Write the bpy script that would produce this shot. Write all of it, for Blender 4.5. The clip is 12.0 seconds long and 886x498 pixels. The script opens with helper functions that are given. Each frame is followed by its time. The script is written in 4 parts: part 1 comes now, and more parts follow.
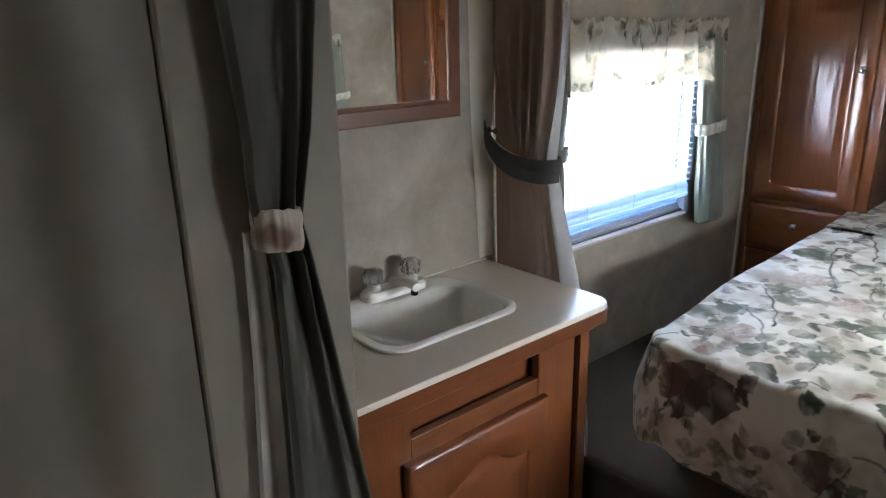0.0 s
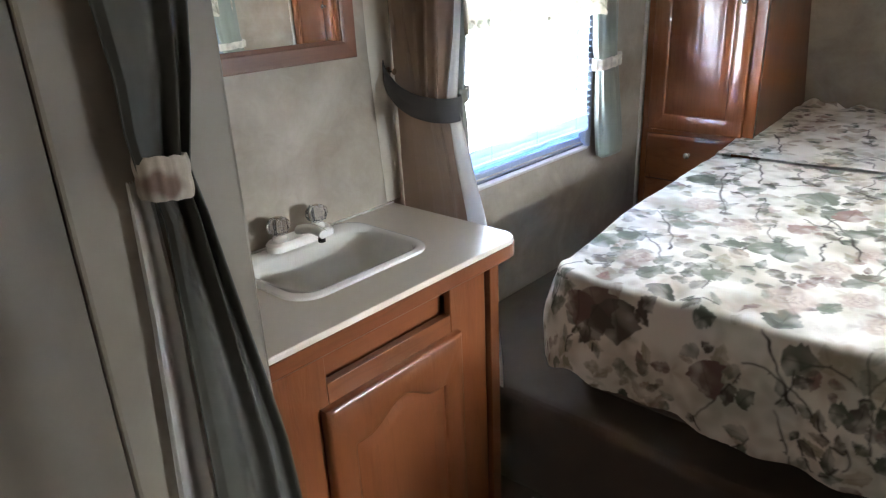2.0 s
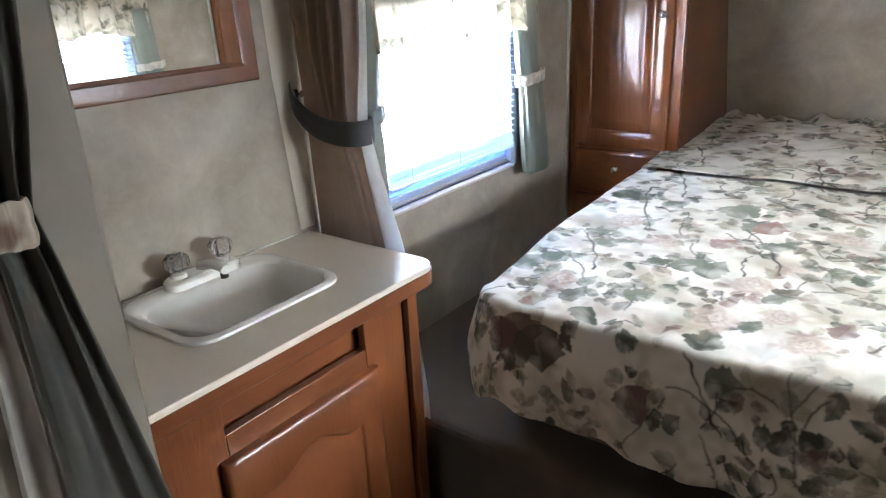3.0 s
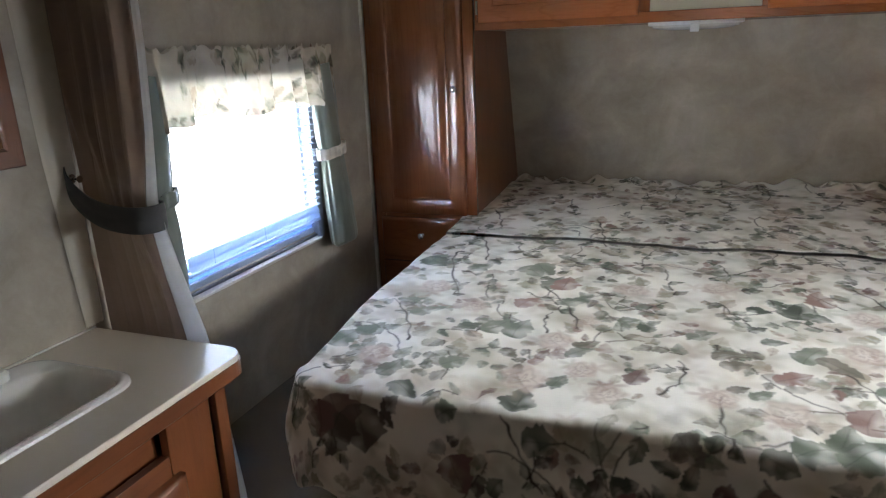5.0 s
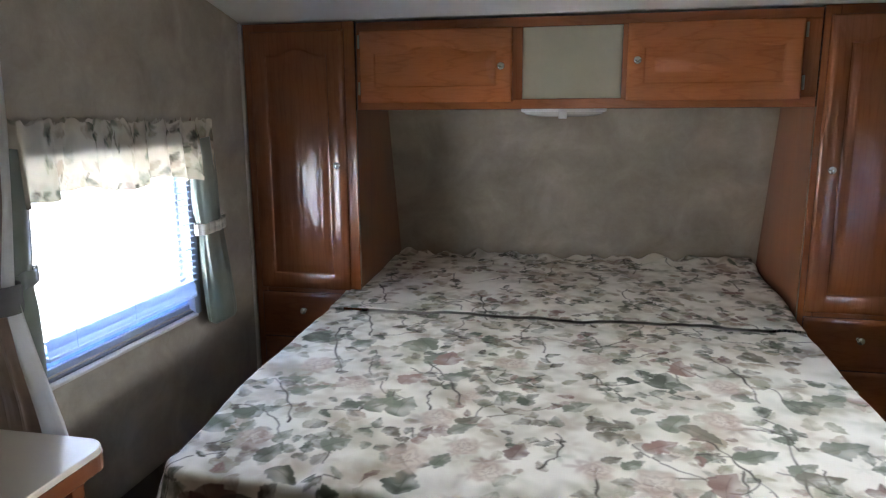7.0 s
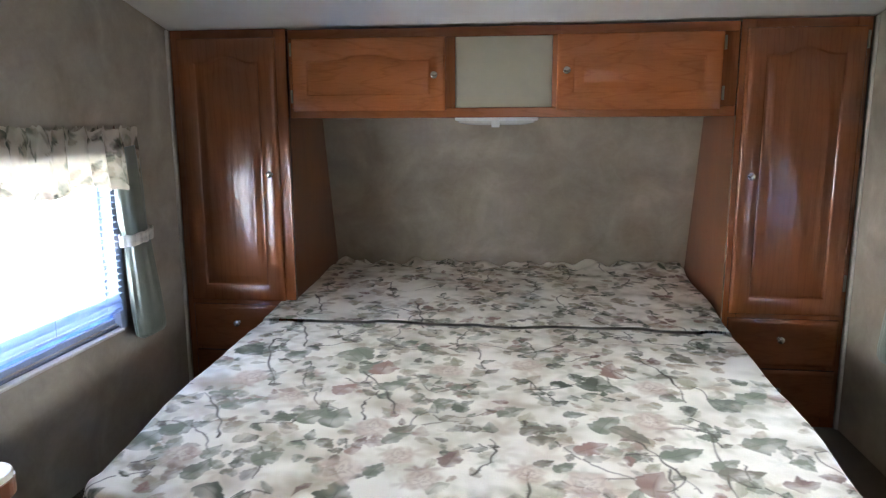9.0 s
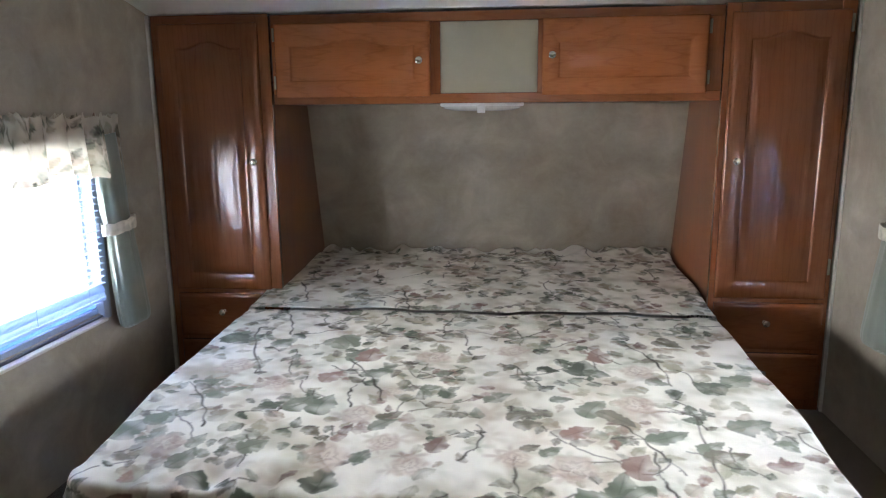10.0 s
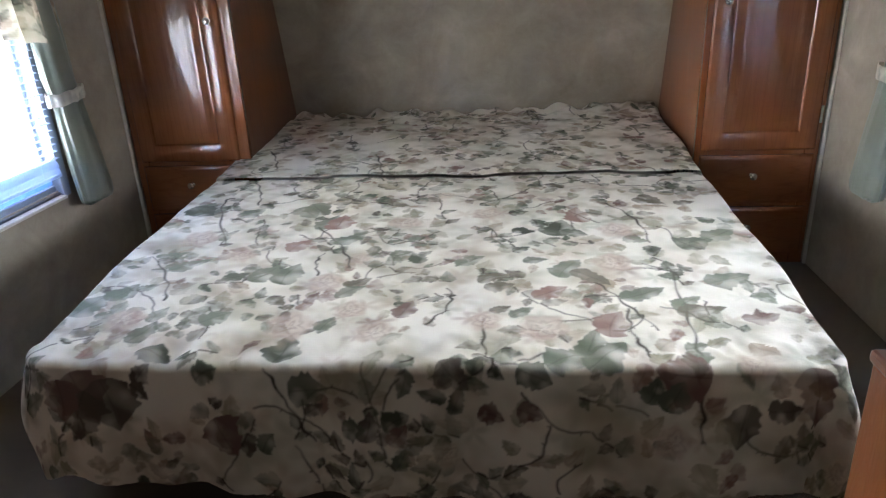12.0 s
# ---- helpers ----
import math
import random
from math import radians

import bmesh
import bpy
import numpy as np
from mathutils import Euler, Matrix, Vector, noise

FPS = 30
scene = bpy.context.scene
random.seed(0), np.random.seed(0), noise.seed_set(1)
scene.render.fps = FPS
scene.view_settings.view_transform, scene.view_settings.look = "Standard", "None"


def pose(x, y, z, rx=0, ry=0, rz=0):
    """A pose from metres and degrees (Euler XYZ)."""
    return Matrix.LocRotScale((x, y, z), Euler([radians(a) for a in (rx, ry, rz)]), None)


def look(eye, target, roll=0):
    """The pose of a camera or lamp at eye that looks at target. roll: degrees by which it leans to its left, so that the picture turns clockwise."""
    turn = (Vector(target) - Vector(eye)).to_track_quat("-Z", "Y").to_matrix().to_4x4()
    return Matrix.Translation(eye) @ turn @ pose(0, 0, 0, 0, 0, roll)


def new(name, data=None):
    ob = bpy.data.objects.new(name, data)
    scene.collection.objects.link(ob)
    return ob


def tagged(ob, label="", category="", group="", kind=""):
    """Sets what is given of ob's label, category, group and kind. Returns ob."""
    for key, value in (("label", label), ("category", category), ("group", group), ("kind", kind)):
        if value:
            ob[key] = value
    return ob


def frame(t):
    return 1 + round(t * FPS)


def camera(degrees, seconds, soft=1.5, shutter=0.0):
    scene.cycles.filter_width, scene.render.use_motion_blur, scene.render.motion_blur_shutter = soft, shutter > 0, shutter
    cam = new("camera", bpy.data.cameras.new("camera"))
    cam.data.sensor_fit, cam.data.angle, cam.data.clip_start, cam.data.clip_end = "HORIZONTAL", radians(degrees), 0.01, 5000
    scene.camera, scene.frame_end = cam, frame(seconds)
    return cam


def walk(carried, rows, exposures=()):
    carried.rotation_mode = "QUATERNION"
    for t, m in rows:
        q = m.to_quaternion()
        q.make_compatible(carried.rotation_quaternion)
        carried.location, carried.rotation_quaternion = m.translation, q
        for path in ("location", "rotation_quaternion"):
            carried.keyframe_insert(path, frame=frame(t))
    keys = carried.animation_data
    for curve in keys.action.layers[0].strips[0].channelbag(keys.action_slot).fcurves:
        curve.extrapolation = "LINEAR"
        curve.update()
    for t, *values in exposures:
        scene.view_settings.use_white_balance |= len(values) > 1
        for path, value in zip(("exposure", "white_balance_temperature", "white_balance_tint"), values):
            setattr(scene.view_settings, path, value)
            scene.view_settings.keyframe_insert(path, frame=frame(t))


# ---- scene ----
cam = camera(65.6, 12.0, soft=1.2)
PATH = [
    (0, (1.233, -2.576, 1.033), (-0.221, -1.341, 0.434), -1.3),
    (0.5, (1.238, -2.577, 1.02), (-0.187, -1.336, 0.358), -1.4),
    (1, (1.246, -2.58, 1.02), (-0.147, -1.333, 0.31), -1.9),
    (1.5, (1.249, -2.583, 1.018), (-0.103, -1.312, 0.273), -2.7),
    (2, (1.251, -2.564, 1.015), (-0.004, -1.195, 0.272), -2.6),
    (2.5, (1.251, -2.513, 1.012), (0.042, -1.097, 0.283), -3.2),
    (3, (1.258, -2.457, 1.016), (0.11, -0.983, 0.302), -3.0),
    (3.5, (1.267, -2.429, 1.016), (0.2, -0.885, 0.326), -2.2),
    (3.7, (1.267, -2.429, 1.016), (0.261, -0.836, 0.344), -2.2),
    (5.3, (1.256, -2.429, 1.043), (0.595, -0.619, 0.506), -2.3),
    (5.5, (1.256, -2.429, 1.047), (0.623, -0.603, 0.533), -2.3),
    (6, (1.257, -2.435, 1.056), (0.705, -0.568, 0.597), -2.1),
    (6.5, (1.264, -2.438, 1.062), (0.789, -0.538, 0.655), -1.0),
    (7, (1.268, -2.438, 1.062), (0.87, -0.515, 0.685), -0.3),
    (7.5, (1.275, -2.437, 1.062), (0.947, -0.497, 0.701), 0.2),
    (9.5, (1.297, -2.431, 1.056), (1.078, -0.475, 0.704), -0.4),
    (10, (1.301, -2.425, 1.051), (1.098, -0.473, 0.666), -0.5),
    (10.5, (1.309, -2.411, 1.043), (1.114, -0.474, 0.587), -0.8),
    (11, (1.324, -2.396, 1.035), (1.136, -0.477, 0.505), -1.4),
    (11.5, (1.34, -2.369, 1.021), (1.152, -0.477, 0.402), -1.9),
    (12, (1.358, -2.339, 1.004), (1.169, -0.492, 0.259), -2.6),
]
EXPOSURE = [(0.0, 0.12, 6820, 13), (1.0, 0.42, 6820, 13), (1.75, 0.66, 6820, 13), (2.5, 0.80, 6820, 13), (3.5, 0.5, 6820, 13), (5.5, -0.3, 6950, 14), (6.5, -0.35, 6950, 14), (7.5, -0.2, 6850, 14), (9.5, 0.02, 6850, 14), (11.0, 0.02, 6850, 14), (12.0, -0.04, 6850, 14)]
walk(cam, [(t, look(eye, target, roll)) for t, eye, target, roll in PATH], EXPOSURE)

# ---- light ----
world = bpy.data.worlds.new("world")
scene.world = world
world.use_nodes = True
wn, wl = world.node_tree.nodes, world.node_tree.links
sky = wn.new("ShaderNodeTexSky")
sky.sky_type, sky.sun_disc = "NISHITA", False
sky.sun_elevation, sky.sun_rotation = radians(42), radians(205)
wl.new(sky.outputs["Color"], wn["Background"].inputs["Color"])
wn["Background"].inputs["Strength"].default_value = 0.12

WIN = (-1.12, -0.426, 0.44, 1.0)  # y0, y1, z0, z1 of both side windows
WIDE = 2.40
EAST = -0.08  # the east window sits this much farther from the wardrobe


def window_light(name, eye, target, wide, high, power):
    """An unseen area lamp that stands in for the bright outdoors at a side window."""
    lamp = bpy.data.lights.new(name, "AREA")
    lamp.shape, lamp.size, lamp.size_y, lamp.energy, lamp.color = "RECTANGLE", wide, high, power, (0.82, 0.92, 1.0)
    ob = new(name, lamp)
    ob.matrix_world = look(eye, target)
    return ob


window_light("daylight_left", (-0.90, -0.66, 1.15), (0.0, -0.82, 0.72), 1.5, 1.3, 290)
# added upward fill through the same window to brighten the ceiling, as if off the ground
window_light("upward_fill_left", (-0.55, -0.80, -0.05), (0.10, -0.74, 0.80), 1.3, 0.7, 320)
window_light("daylight_right", (WIDE + 1.25, -0.44, 1.25), (0.0, -1.50, 0.45), 1.2, 1.2, 270)
# weaker added upward fill on the east side for ceiling and west wall
window_light("upward_fill_right", (WIDE + 1.05, -0.62, 0.22), (0.0, -0.95, 1.35), 1.1, 0.6, 120)
# added fill lamp in the unseen hallway to brighten washstand, bed front and partition
hall = bpy.data.lights.new("hall_fill", "AREA")
hall.shape, hall.size, hall.size_y, hall.energy, hall.color = "RECTANGLE", 0.9, 0.8, 2.7, (1.0, 0.97, 0.93)
new("hall_fill", hall).matrix_world = look((1.4, -4.5, 1.15), (0.9, -1.3, 0.2))


# ---- materials ----
def srgb(r, g, b):
    return tuple(c / 12.92 if c <= 0.04045 else ((c + 0.055) / 1.055) ** 2.4 for c in (r / 255, g / 255, b / 255)) + (1,)


class Mat:
    def __init__(self, name, rough=0.6, metal=0.0, coat=0.0, spec=0.5):
        self.m = bpy.data.materials.new(name)
        self.m.use_nodes = True
        self.n, self.l = self.m.node_tree.nodes, self.m.node_tree.links
        self.b = self.n["Principled BSDF"]
        self.b.inputs["Roughness"].default_value = rough
        self.b.inputs["Metallic"].default_value = metal
        self.b.inputs["Coat Weight"].default_value = coat
        self.b.inputs["Specular IOR Level"].default_value = spec
        self.co = self.n.new("ShaderNodeTexCoord").outputs["Object"]

    def scaled(self, s, source=None):
        mp = self.n.new("ShaderNodeMapping")
        mp.inputs["Scale"].default_value = s
        self.l.new(source or self.co, mp.inputs["Vector"])
        return mp.outputs["Vector"]

    def noise(self, scale, detail=4, rough=0.6, vec=None, warp=0.0):
        t = self.n.new("ShaderNodeTexNoise")
        t.inputs["Scale"].default_value, t.inputs["Detail"].default_value = scale, detail
        t.inputs["Roughness"].default_value, t.inputs["Distortion"].default_value = rough, warp
        self.l.new(vec or self.co, t.inputs["Vector"])
        return t.outputs["Fac"]

    def wave(self, scale, warp, detail, vec, dscale=1.0):
        t = self.n.new("ShaderNodeTexWave")
        t.wave_type, t.bands_direction = "BANDS", "X"
        t.inputs["Scale"].default_value, t.inputs["Distortion"].default_value = scale, warp
        t.inputs["Detail"].default_value, t.inputs["Detail Scale"].default_value = detail, dscale
        self.l.new(vec, t.inputs["Vector"])
        return t.outputs["Fac"]

    def ramp(self, fac, stops):
        r = self.n.new("ShaderNodeValToRGB")
        e = r.color_ramp.elements
        while len(e) < len(stops):
            e.new(0.5)
        for k, (p, c) in zip(e, stops):
            k.position, k.color = p, c
        self.l.new(fac, r.inputs["Fac"])
        return r.outputs["Color"]

    def mix(self, fac, a, b, how="MIX"):
        x = self.n.new("ShaderNodeMix")
        x.data_type, x.blend_type = "RGBA", how
        for sock, v in ((x.inputs[0], fac), (x.inputs[6], a), (x.inputs[7], b)):
            if isinstance(v, (float, int, tuple)):
                sock.default_value = v
            else:
                self.l.new(v, sock)
        return x.outputs[2]

    def bump(self, fac, strength, distance):
        b = self.n.new("ShaderNodeBump")
        b.inputs["Strength"].default_value, b.inputs["Distance"].default_value = strength, distance
        self.l.new(fac, b.inputs["Height"])
        if self.b.inputs["Normal"].is_linked:
            self.l.new(self.b.inputs["Normal"].links[0].from_socket, b.inputs["Normal"])
        self.l.new(b.outputs["Normal"], self.b.inputs["Normal"])
        return self

    def rough(self, fac, low, high):
        r = self.n.new("ShaderNodeMapRange")
        r.inputs["To Min"].default_value, r.inputs["To Max"].default_value = low, high
        self.l.new(fac, r.inputs["Value"])
        self.l.new(r.outputs["Result"], self.b.inputs["Roughness"])
        return self

    def color(self, c):
        if isinstance(c, tuple):
            self.b.inputs["Base Color"].default_value = c
        else:
            self.l.new(c, self.b.inputs["Base Color"])
        return self


def oak(name, axis, tone=1.0, sheen=0.22, stain=((138, 79, 46), (171, 100, 60))):
    """Varnished oak with its grain along axis 0, 1 or 2."""
    m = Mat(name, sheen, coat=0.7)
    m.b.inputs["Coat Roughness"].default_value = 0.15
    s = [1.0, 1.0, 1.0]
    s[axis] = 0.09
    v = m.scaled(tuple(s))
    rings = m.wave(9, 7, 3, m.scaled(tuple(k * 1.0 for k in s)), 1.6)
    fine = m.noise(170, 6, 0.7, v)
    large = m.noise(5, 3, 0.5, m.scaled(tuple(0.6 if k == 1 else 0.3 for k in s)))
    tint = lambda r, g, b: tuple(tone * k for k in srgb(r, g, b)[:3]) + (1,)
    base = m.ramp(large, [(0.3, tint(*stain[0])), (0.7, tint(*stain[1]))])
    dark = m.ramp(rings, [(0.35, (1, 1, 1, 1)), (0.62, (0.74, 0.66, 0.58, 1)), (0.7, (0.96, 0.94, 0.9, 1))])
    pores = m.ramp(fine, [(0.38, (0.62, 0.54, 0.46, 1)), (0.52, (1, 1, 1, 1))])
    m.color(m.mix(0.22, m.mix(0.5, base, dark, "MULTIPLY"), pores, "MULTIPLY"))
    m.rough(fine, sheen, sheen + 0.06)
    m.bump(fine, 0.03, 0.001).bump(rings, 0.16, 0.002).bump(m.noise(34, 3, 0.6, m.scaled(tuple(0.22 if k < 1 else 1.0 for k in s)), 2.5), 0.16, 0.003).bump(m.noise(22, 2), 0.04, 0.002)
    m.l.new(m.b.inputs["Normal"].links[0].from_socket, m.b.inputs["Coat Normal"])
    return m.m


OAK_Z, OAK_X = oak("oak_upright", 2, 0.80), oak("oak_across", 0, 0.80)
ROBE_Z, ROBE_X = oak("dark_oak_upright", 2, 0.70, 0.2), oak("dark_oak_across", 0, 0.70, 0.2)
# nearly the same stain as the other oak, evenly darkened by tone
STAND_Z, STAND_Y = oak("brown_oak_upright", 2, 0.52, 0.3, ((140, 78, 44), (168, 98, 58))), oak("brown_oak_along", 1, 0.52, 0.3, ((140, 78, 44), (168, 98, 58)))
FRAME_Z, FRAME_Y = oak("darkened_oak_upright", 2, 0.46, 0.4), oak("darkened_oak_along", 1, 0.46, 0.4)
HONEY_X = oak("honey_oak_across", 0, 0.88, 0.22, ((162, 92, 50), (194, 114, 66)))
OAK_DARK = oak("oak_side_panel", 2, 0.62, 0.38)


def paper(name, a, b, c):
    m = Mat(name, 0.55)
    cloud = m.noise(4.5, 5, 0.55, warp=0.6)
    patch = m.noise(24, 6, 0.7, warp=1.0)
    base = m.ramp(cloud, [(0.3, a), (0.55, b), (0.75, c)])
    m.color(m.mix(0.22, base, m.ramp(patch, [(0.3, a), (0.7, c)])))
    m.bump(m.noise(420, 3), 0.12, 0.0008).bump(m.noise(9, 2), 0.05, 0.004)
    m.rough(patch, 0.45, 0.65)
    return m.m


WALLPAPER = paper("mottled_wallpaper", srgb(140, 129, 114), srgb(166, 155, 140), srgb(190, 181, 167))
# off-white panel with the hallway's shade put into its grey tones
WHITE_PANEL_SHADED = paper("hall_panel", srgb(134, 125, 112), srgb(141, 132, 118), srgb(148, 139, 125))
HALL_PANEL = paper("grey_hall_panel", srgb(112, 104, 92), srgb(119, 111, 99), srgb(126, 118, 105))
CEILING = paper("ceiling_panel", srgb(232, 230, 226), srgb(238, 236, 233), srgb(243, 242, 239))


def plain(name, color, rough, metal=0.0, coat=0.0, grain=60, amount=0.06, bump=0.05):
    m = Mat(name, rough, metal, coat)
    f = m.noise(grain, 4)
    lo, hi = tuple(k * (1 - amount) for k in color[:3]) + (1,), tuple(min(1, k * (1 + amount)) for k in color[:3]) + (1,)
    m.color(m.ramp(f, [(0.3, lo), (0.7, hi)]))
    m.rough(m.noise(grain * 0.3, 3), max(0.02, rough - 0.025), rough + 0.025)
    if bump:
        m.bump(f, bump, 0.001)
    return m.m


TRIM = plain("off_white_trim", srgb(206, 202, 194), 0.4)
VINYL = plain("white_vinyl", srgb(226, 228, 230), 0.35)
LAMINATE = plain("counter_laminate", srgb(232, 222, 208), 0.24, grain=300, amount=0.01, bump=0)
SINK = plain("glossy_white_plastic", srgb(246, 244, 239), 0.14, coat=0.4, bump=0.0, amount=0.02)
CHROME = plain("polished_nickel", srgb(208, 202, 192), 0.12, 1.0, bump=0)
BRASS = plain("hinge_metal", srgb(150, 140, 120), 0.35, 1.0, bump=0)
DARK = plain("dark_rubber", srgb(26, 25, 24), 0.6)
LENS = plain("lamp_lens", srgb(214, 214, 214), 0.25, coat=0.3, bump=0)
PALE_PANEL = plain("pale_insert_panel", srgb(173, 166, 146), 0.3, grain=12, amount=0.04)
# near-black for sheets that imitate the shade inside cabinets and gaps
GAP_SHADE = plain("painted_gap_shade", srgb(30, 22, 17), 0.8)
FRAME_DARK = plain("grey_window_track", srgb(84, 86, 92), 0.4)
# white frame; its backlit shade and blue cast are mixed into this grey
FRAME_SHADE = plain("shaded_window_frame", srgb(146, 156, 172), 0.4)
# white slats whose base colour carries the blue cast of skylight
m = Mat("sky_cast_slat_vinyl", 0.35)
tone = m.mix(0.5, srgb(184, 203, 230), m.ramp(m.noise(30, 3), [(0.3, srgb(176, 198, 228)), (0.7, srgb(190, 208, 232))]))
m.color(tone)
SLAT_SKY_TONE, SLAT_MAT = tone, m
GROUND_MAT = plain("gravel_ground", srgb(150, 146, 138), 0.9, grain=20, amount=0.25)

m = Mat("clear_acrylic", 0.03)
m.b.inputs["Transmission Weight"].default_value, m.b.inputs["IOR"].default_value = 0.92, 1.49
m.color((0.95, 0.96, 0.97, 1))
ACRYLIC = m.m
m = Mat("window_glass", 0.02)
m.b.inputs["Transmission Weight"].default_value, m.b.inputs["IOR"].default_value = 1.0, 1.1
m.color((0.97, 0.98, 1.0, 1))
GLASS = m.m
m = Mat("mirror_silver", 0.015, 1.0)
m.color((0.86, 0.87, 0.86, 1))
MIRROR = m.m


def carpet():
    m = Mat("carpet_pile", 0.95, spec=0.15)
    f, g = m.noise(520, 3, 0.7), m.noise(14, 4)
    m.color(m.mix(0.5, m.ramp(f, [(0.3, srgb(62, 50, 39)), (0.7, srgb(110, 92, 74))]), m.ramp(g, [(0.3, srgb(70, 57, 45)), (0.7, srgb(98, 82, 67))])))
    m.b.inputs["Sheen Weight"].default_value = 0.25
    return m.bump(f, 0.8, 0.006).bump(g, 0.2, 0.006).m


CARPET = carpet()


def cloth(name, color, weave=900, rough=0.8, sheen=0.15, through_light=0.0, gloss=0.25):
    m = Mat(name, rough, spec=gloss)
    w = m.noise(weave, 2, 0.6)
    big = m.noise(9, 4)
    lo, hi = tuple(k * 0.86 for k in color[:3]) + (1,), tuple(min(1, k * 1.1) for k in color[:3]) + (1,)
    tone = m.mix(0.5, m.ramp(w, [(0.3, lo), (0.7, hi)]), m.ramp(big, [(0.3, lo), (0.7, hi)]))
    m.color(tone)
    m.b.inputs["Sheen Weight"].default_value = sheen
    if through_light:
        let_through(m, tone, through_light)
    return m.bump(w, 0.25, 0.001).bump(m.noise(45, 4), 0.12, 0.004).m


def let_through(m, tone, share):
    """Thin cloth that glows when it is lit from behind."""
    t, x = m.n.new("ShaderNodeBsdfTranslucent"), m.n.new("ShaderNodeMixShader")
    m.l.new(tone, t.inputs["Color"])
    x.inputs[0].default_value = share
    m.l.new(m.b.outputs[0], x.inputs[1])
    m.l.new(t.outputs[0], x.inputs[2])
    m.l.new(x.outputs[0], m.n["Material Output"].inputs["Surface"])


let_through(SLAT_MAT, SLAT_SKY_TONE, 0.25)
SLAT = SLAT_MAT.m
# white vinyl rail with the blue of the sky's light put into its colour
m = Mat("sky_cast_rail_vinyl", 0.35)
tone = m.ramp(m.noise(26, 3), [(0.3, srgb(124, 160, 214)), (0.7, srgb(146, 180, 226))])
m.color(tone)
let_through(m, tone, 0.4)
FRAME_SKY_CAST = m.m
SAGE = cloth("sage_grey_fabric", srgb(128, 136, 126), sheen=0.1, rough=0.32, through_light=0.05, gloss=0.6)
DARK_SAGE = cloth("dark_grey_green_fabric", srgb(72, 71, 64), sheen=0.15, rough=0.62)
TIE_GREY = cloth("charcoal_tie_fabric", srgb(82, 82, 82), sheen=0.2)
TAUPE = cloth("taupe_fabric", srgb(162, 139, 123), sheen=0.2, through_light=0.22)
PLAIN_LINING = cloth("cream_lining_cloth", srgb(222, 215, 200), sheen=0.1)
LINING = cloth("white_lining", srgb(222, 218, 212), sheen=0.1, through_light=0.45)


def printed(name):
    """Cloth whose flower print is carried by the mesh."""
    m = Mat(name, 0.75, spec=0.25)
    a = m.n.new("ShaderNodeAttribute")
    a.attribute_name = "print"
    weave = m.noise(700, 2)
    m.color(m.mix(0.25, a.outputs["Color"], m.ramp(weave, [(0.3, (0.7, 0.7, 0.7, 1)), (0.7, (1, 1, 1, 1))]), "MULTIPLY"))
    return m.bump(weave, 0.2, 0.001).bump(m.noise(16, 4, 0.6), 0.25, 0.012).m


FLORAL = printed("floral_cotton")


# ---- building helpers ----
ORIGIN = {}


def thing(name, base, label, category, group="", kind=""):
    ob = new(name)
    ob.location = base
    ob.empty_display_size = 0.1
    ORIGIN[ob.name] = Vector(base)
    return tagged(ob, label, category, group, kind)


def part(name, bm, material, parent=None, label="", smooth=False):
    """Links a bmesh, drawn in world places, as one mesh under parent."""
    me = bpy.data.meshes.new(name)
    if bm.faces:
        bmesh.ops.recalc_face_normals(bm, faces=bm.faces)
    base = ORIGIN[parent.name] if parent else Vector()
    bm.transform(Matrix.Translation(-base))
    for f in bm.faces:
        f.smooth = smooth
    bm.to_mesh(me)
    bm.free()
    me.materials.append(material)
    ob = new(name, me)
    ob.parent = parent
    ORIGIN[ob.name] = base
    if smooth:
        me.set_sharp_from_angle(angle=radians(40))
    return tagged(ob, label)


def structure(name, bm, material, label, smooth=False):
    return tagged(part(name, bm, material, None, label, smooth), kind="structure")


def box(x0, x1, y0, y1, z0, z1, bevel=0.0, bm=None, seg=2):
    b = bmesh.new()
    bmesh.ops.create_cube(b, size=1, matrix=Matrix.LocRotScale(((x0 + x1) / 2, (y0 + y1) / 2, (z0 + z1) / 2), None, (abs(x1 - x0), abs(y1 - y0), abs(z1 - z0))))
    if bevel:
        bmesh.ops.bevel(b, geom=b.edges[:], offset=bevel, segments=seg, affect="EDGES", profile=0.5)
    if bm is None:
        return b
    return join(bm, b)


def join(bm, other):
    me = bpy.data.meshes.new("tmp")
    other.to_mesh(me)
    other.free()
    bm.from_mesh(me)
    bpy.data.meshes.remove(me)
    return bm


def loops(rings, bm=None, cap=True, closed=True, cap0=False):
    """A skin through rings of places of equal count."""
    bm = bm or bmesh.new()
    vs = [[bm.verts.new(p) for p in ring] for ring in rings]
    n = len(vs[0])
    for a, b in zip(vs, vs[1:]):
        for i in range(n if closed else n - 1):
            bm.faces.new((a[i], a[(i + 1) % n], b[(i + 1) % n], b[i]))
    if cap:
        bm.faces.new(vs[-1])
    if cap0:
        bm.faces.new(vs[0][::-1])
    return bm


def lathe(profile, at, axis, seg=20, bm=None, cap0=True):
    """A turned body: profile of (radius, height) along axis from at."""
    turn = Vector(axis).normalized().to_track_quat("Z", "Y").to_matrix()
    rings = [[Vector(at) + turn @ Vector((r * math.cos(2 * math.pi * k / seg), r * math.sin(2 * math.pi * k / seg), h)) for k in range(seg)] for r, h in profile]
    return loops(rings, bm, cap=True, cap0=cap0)


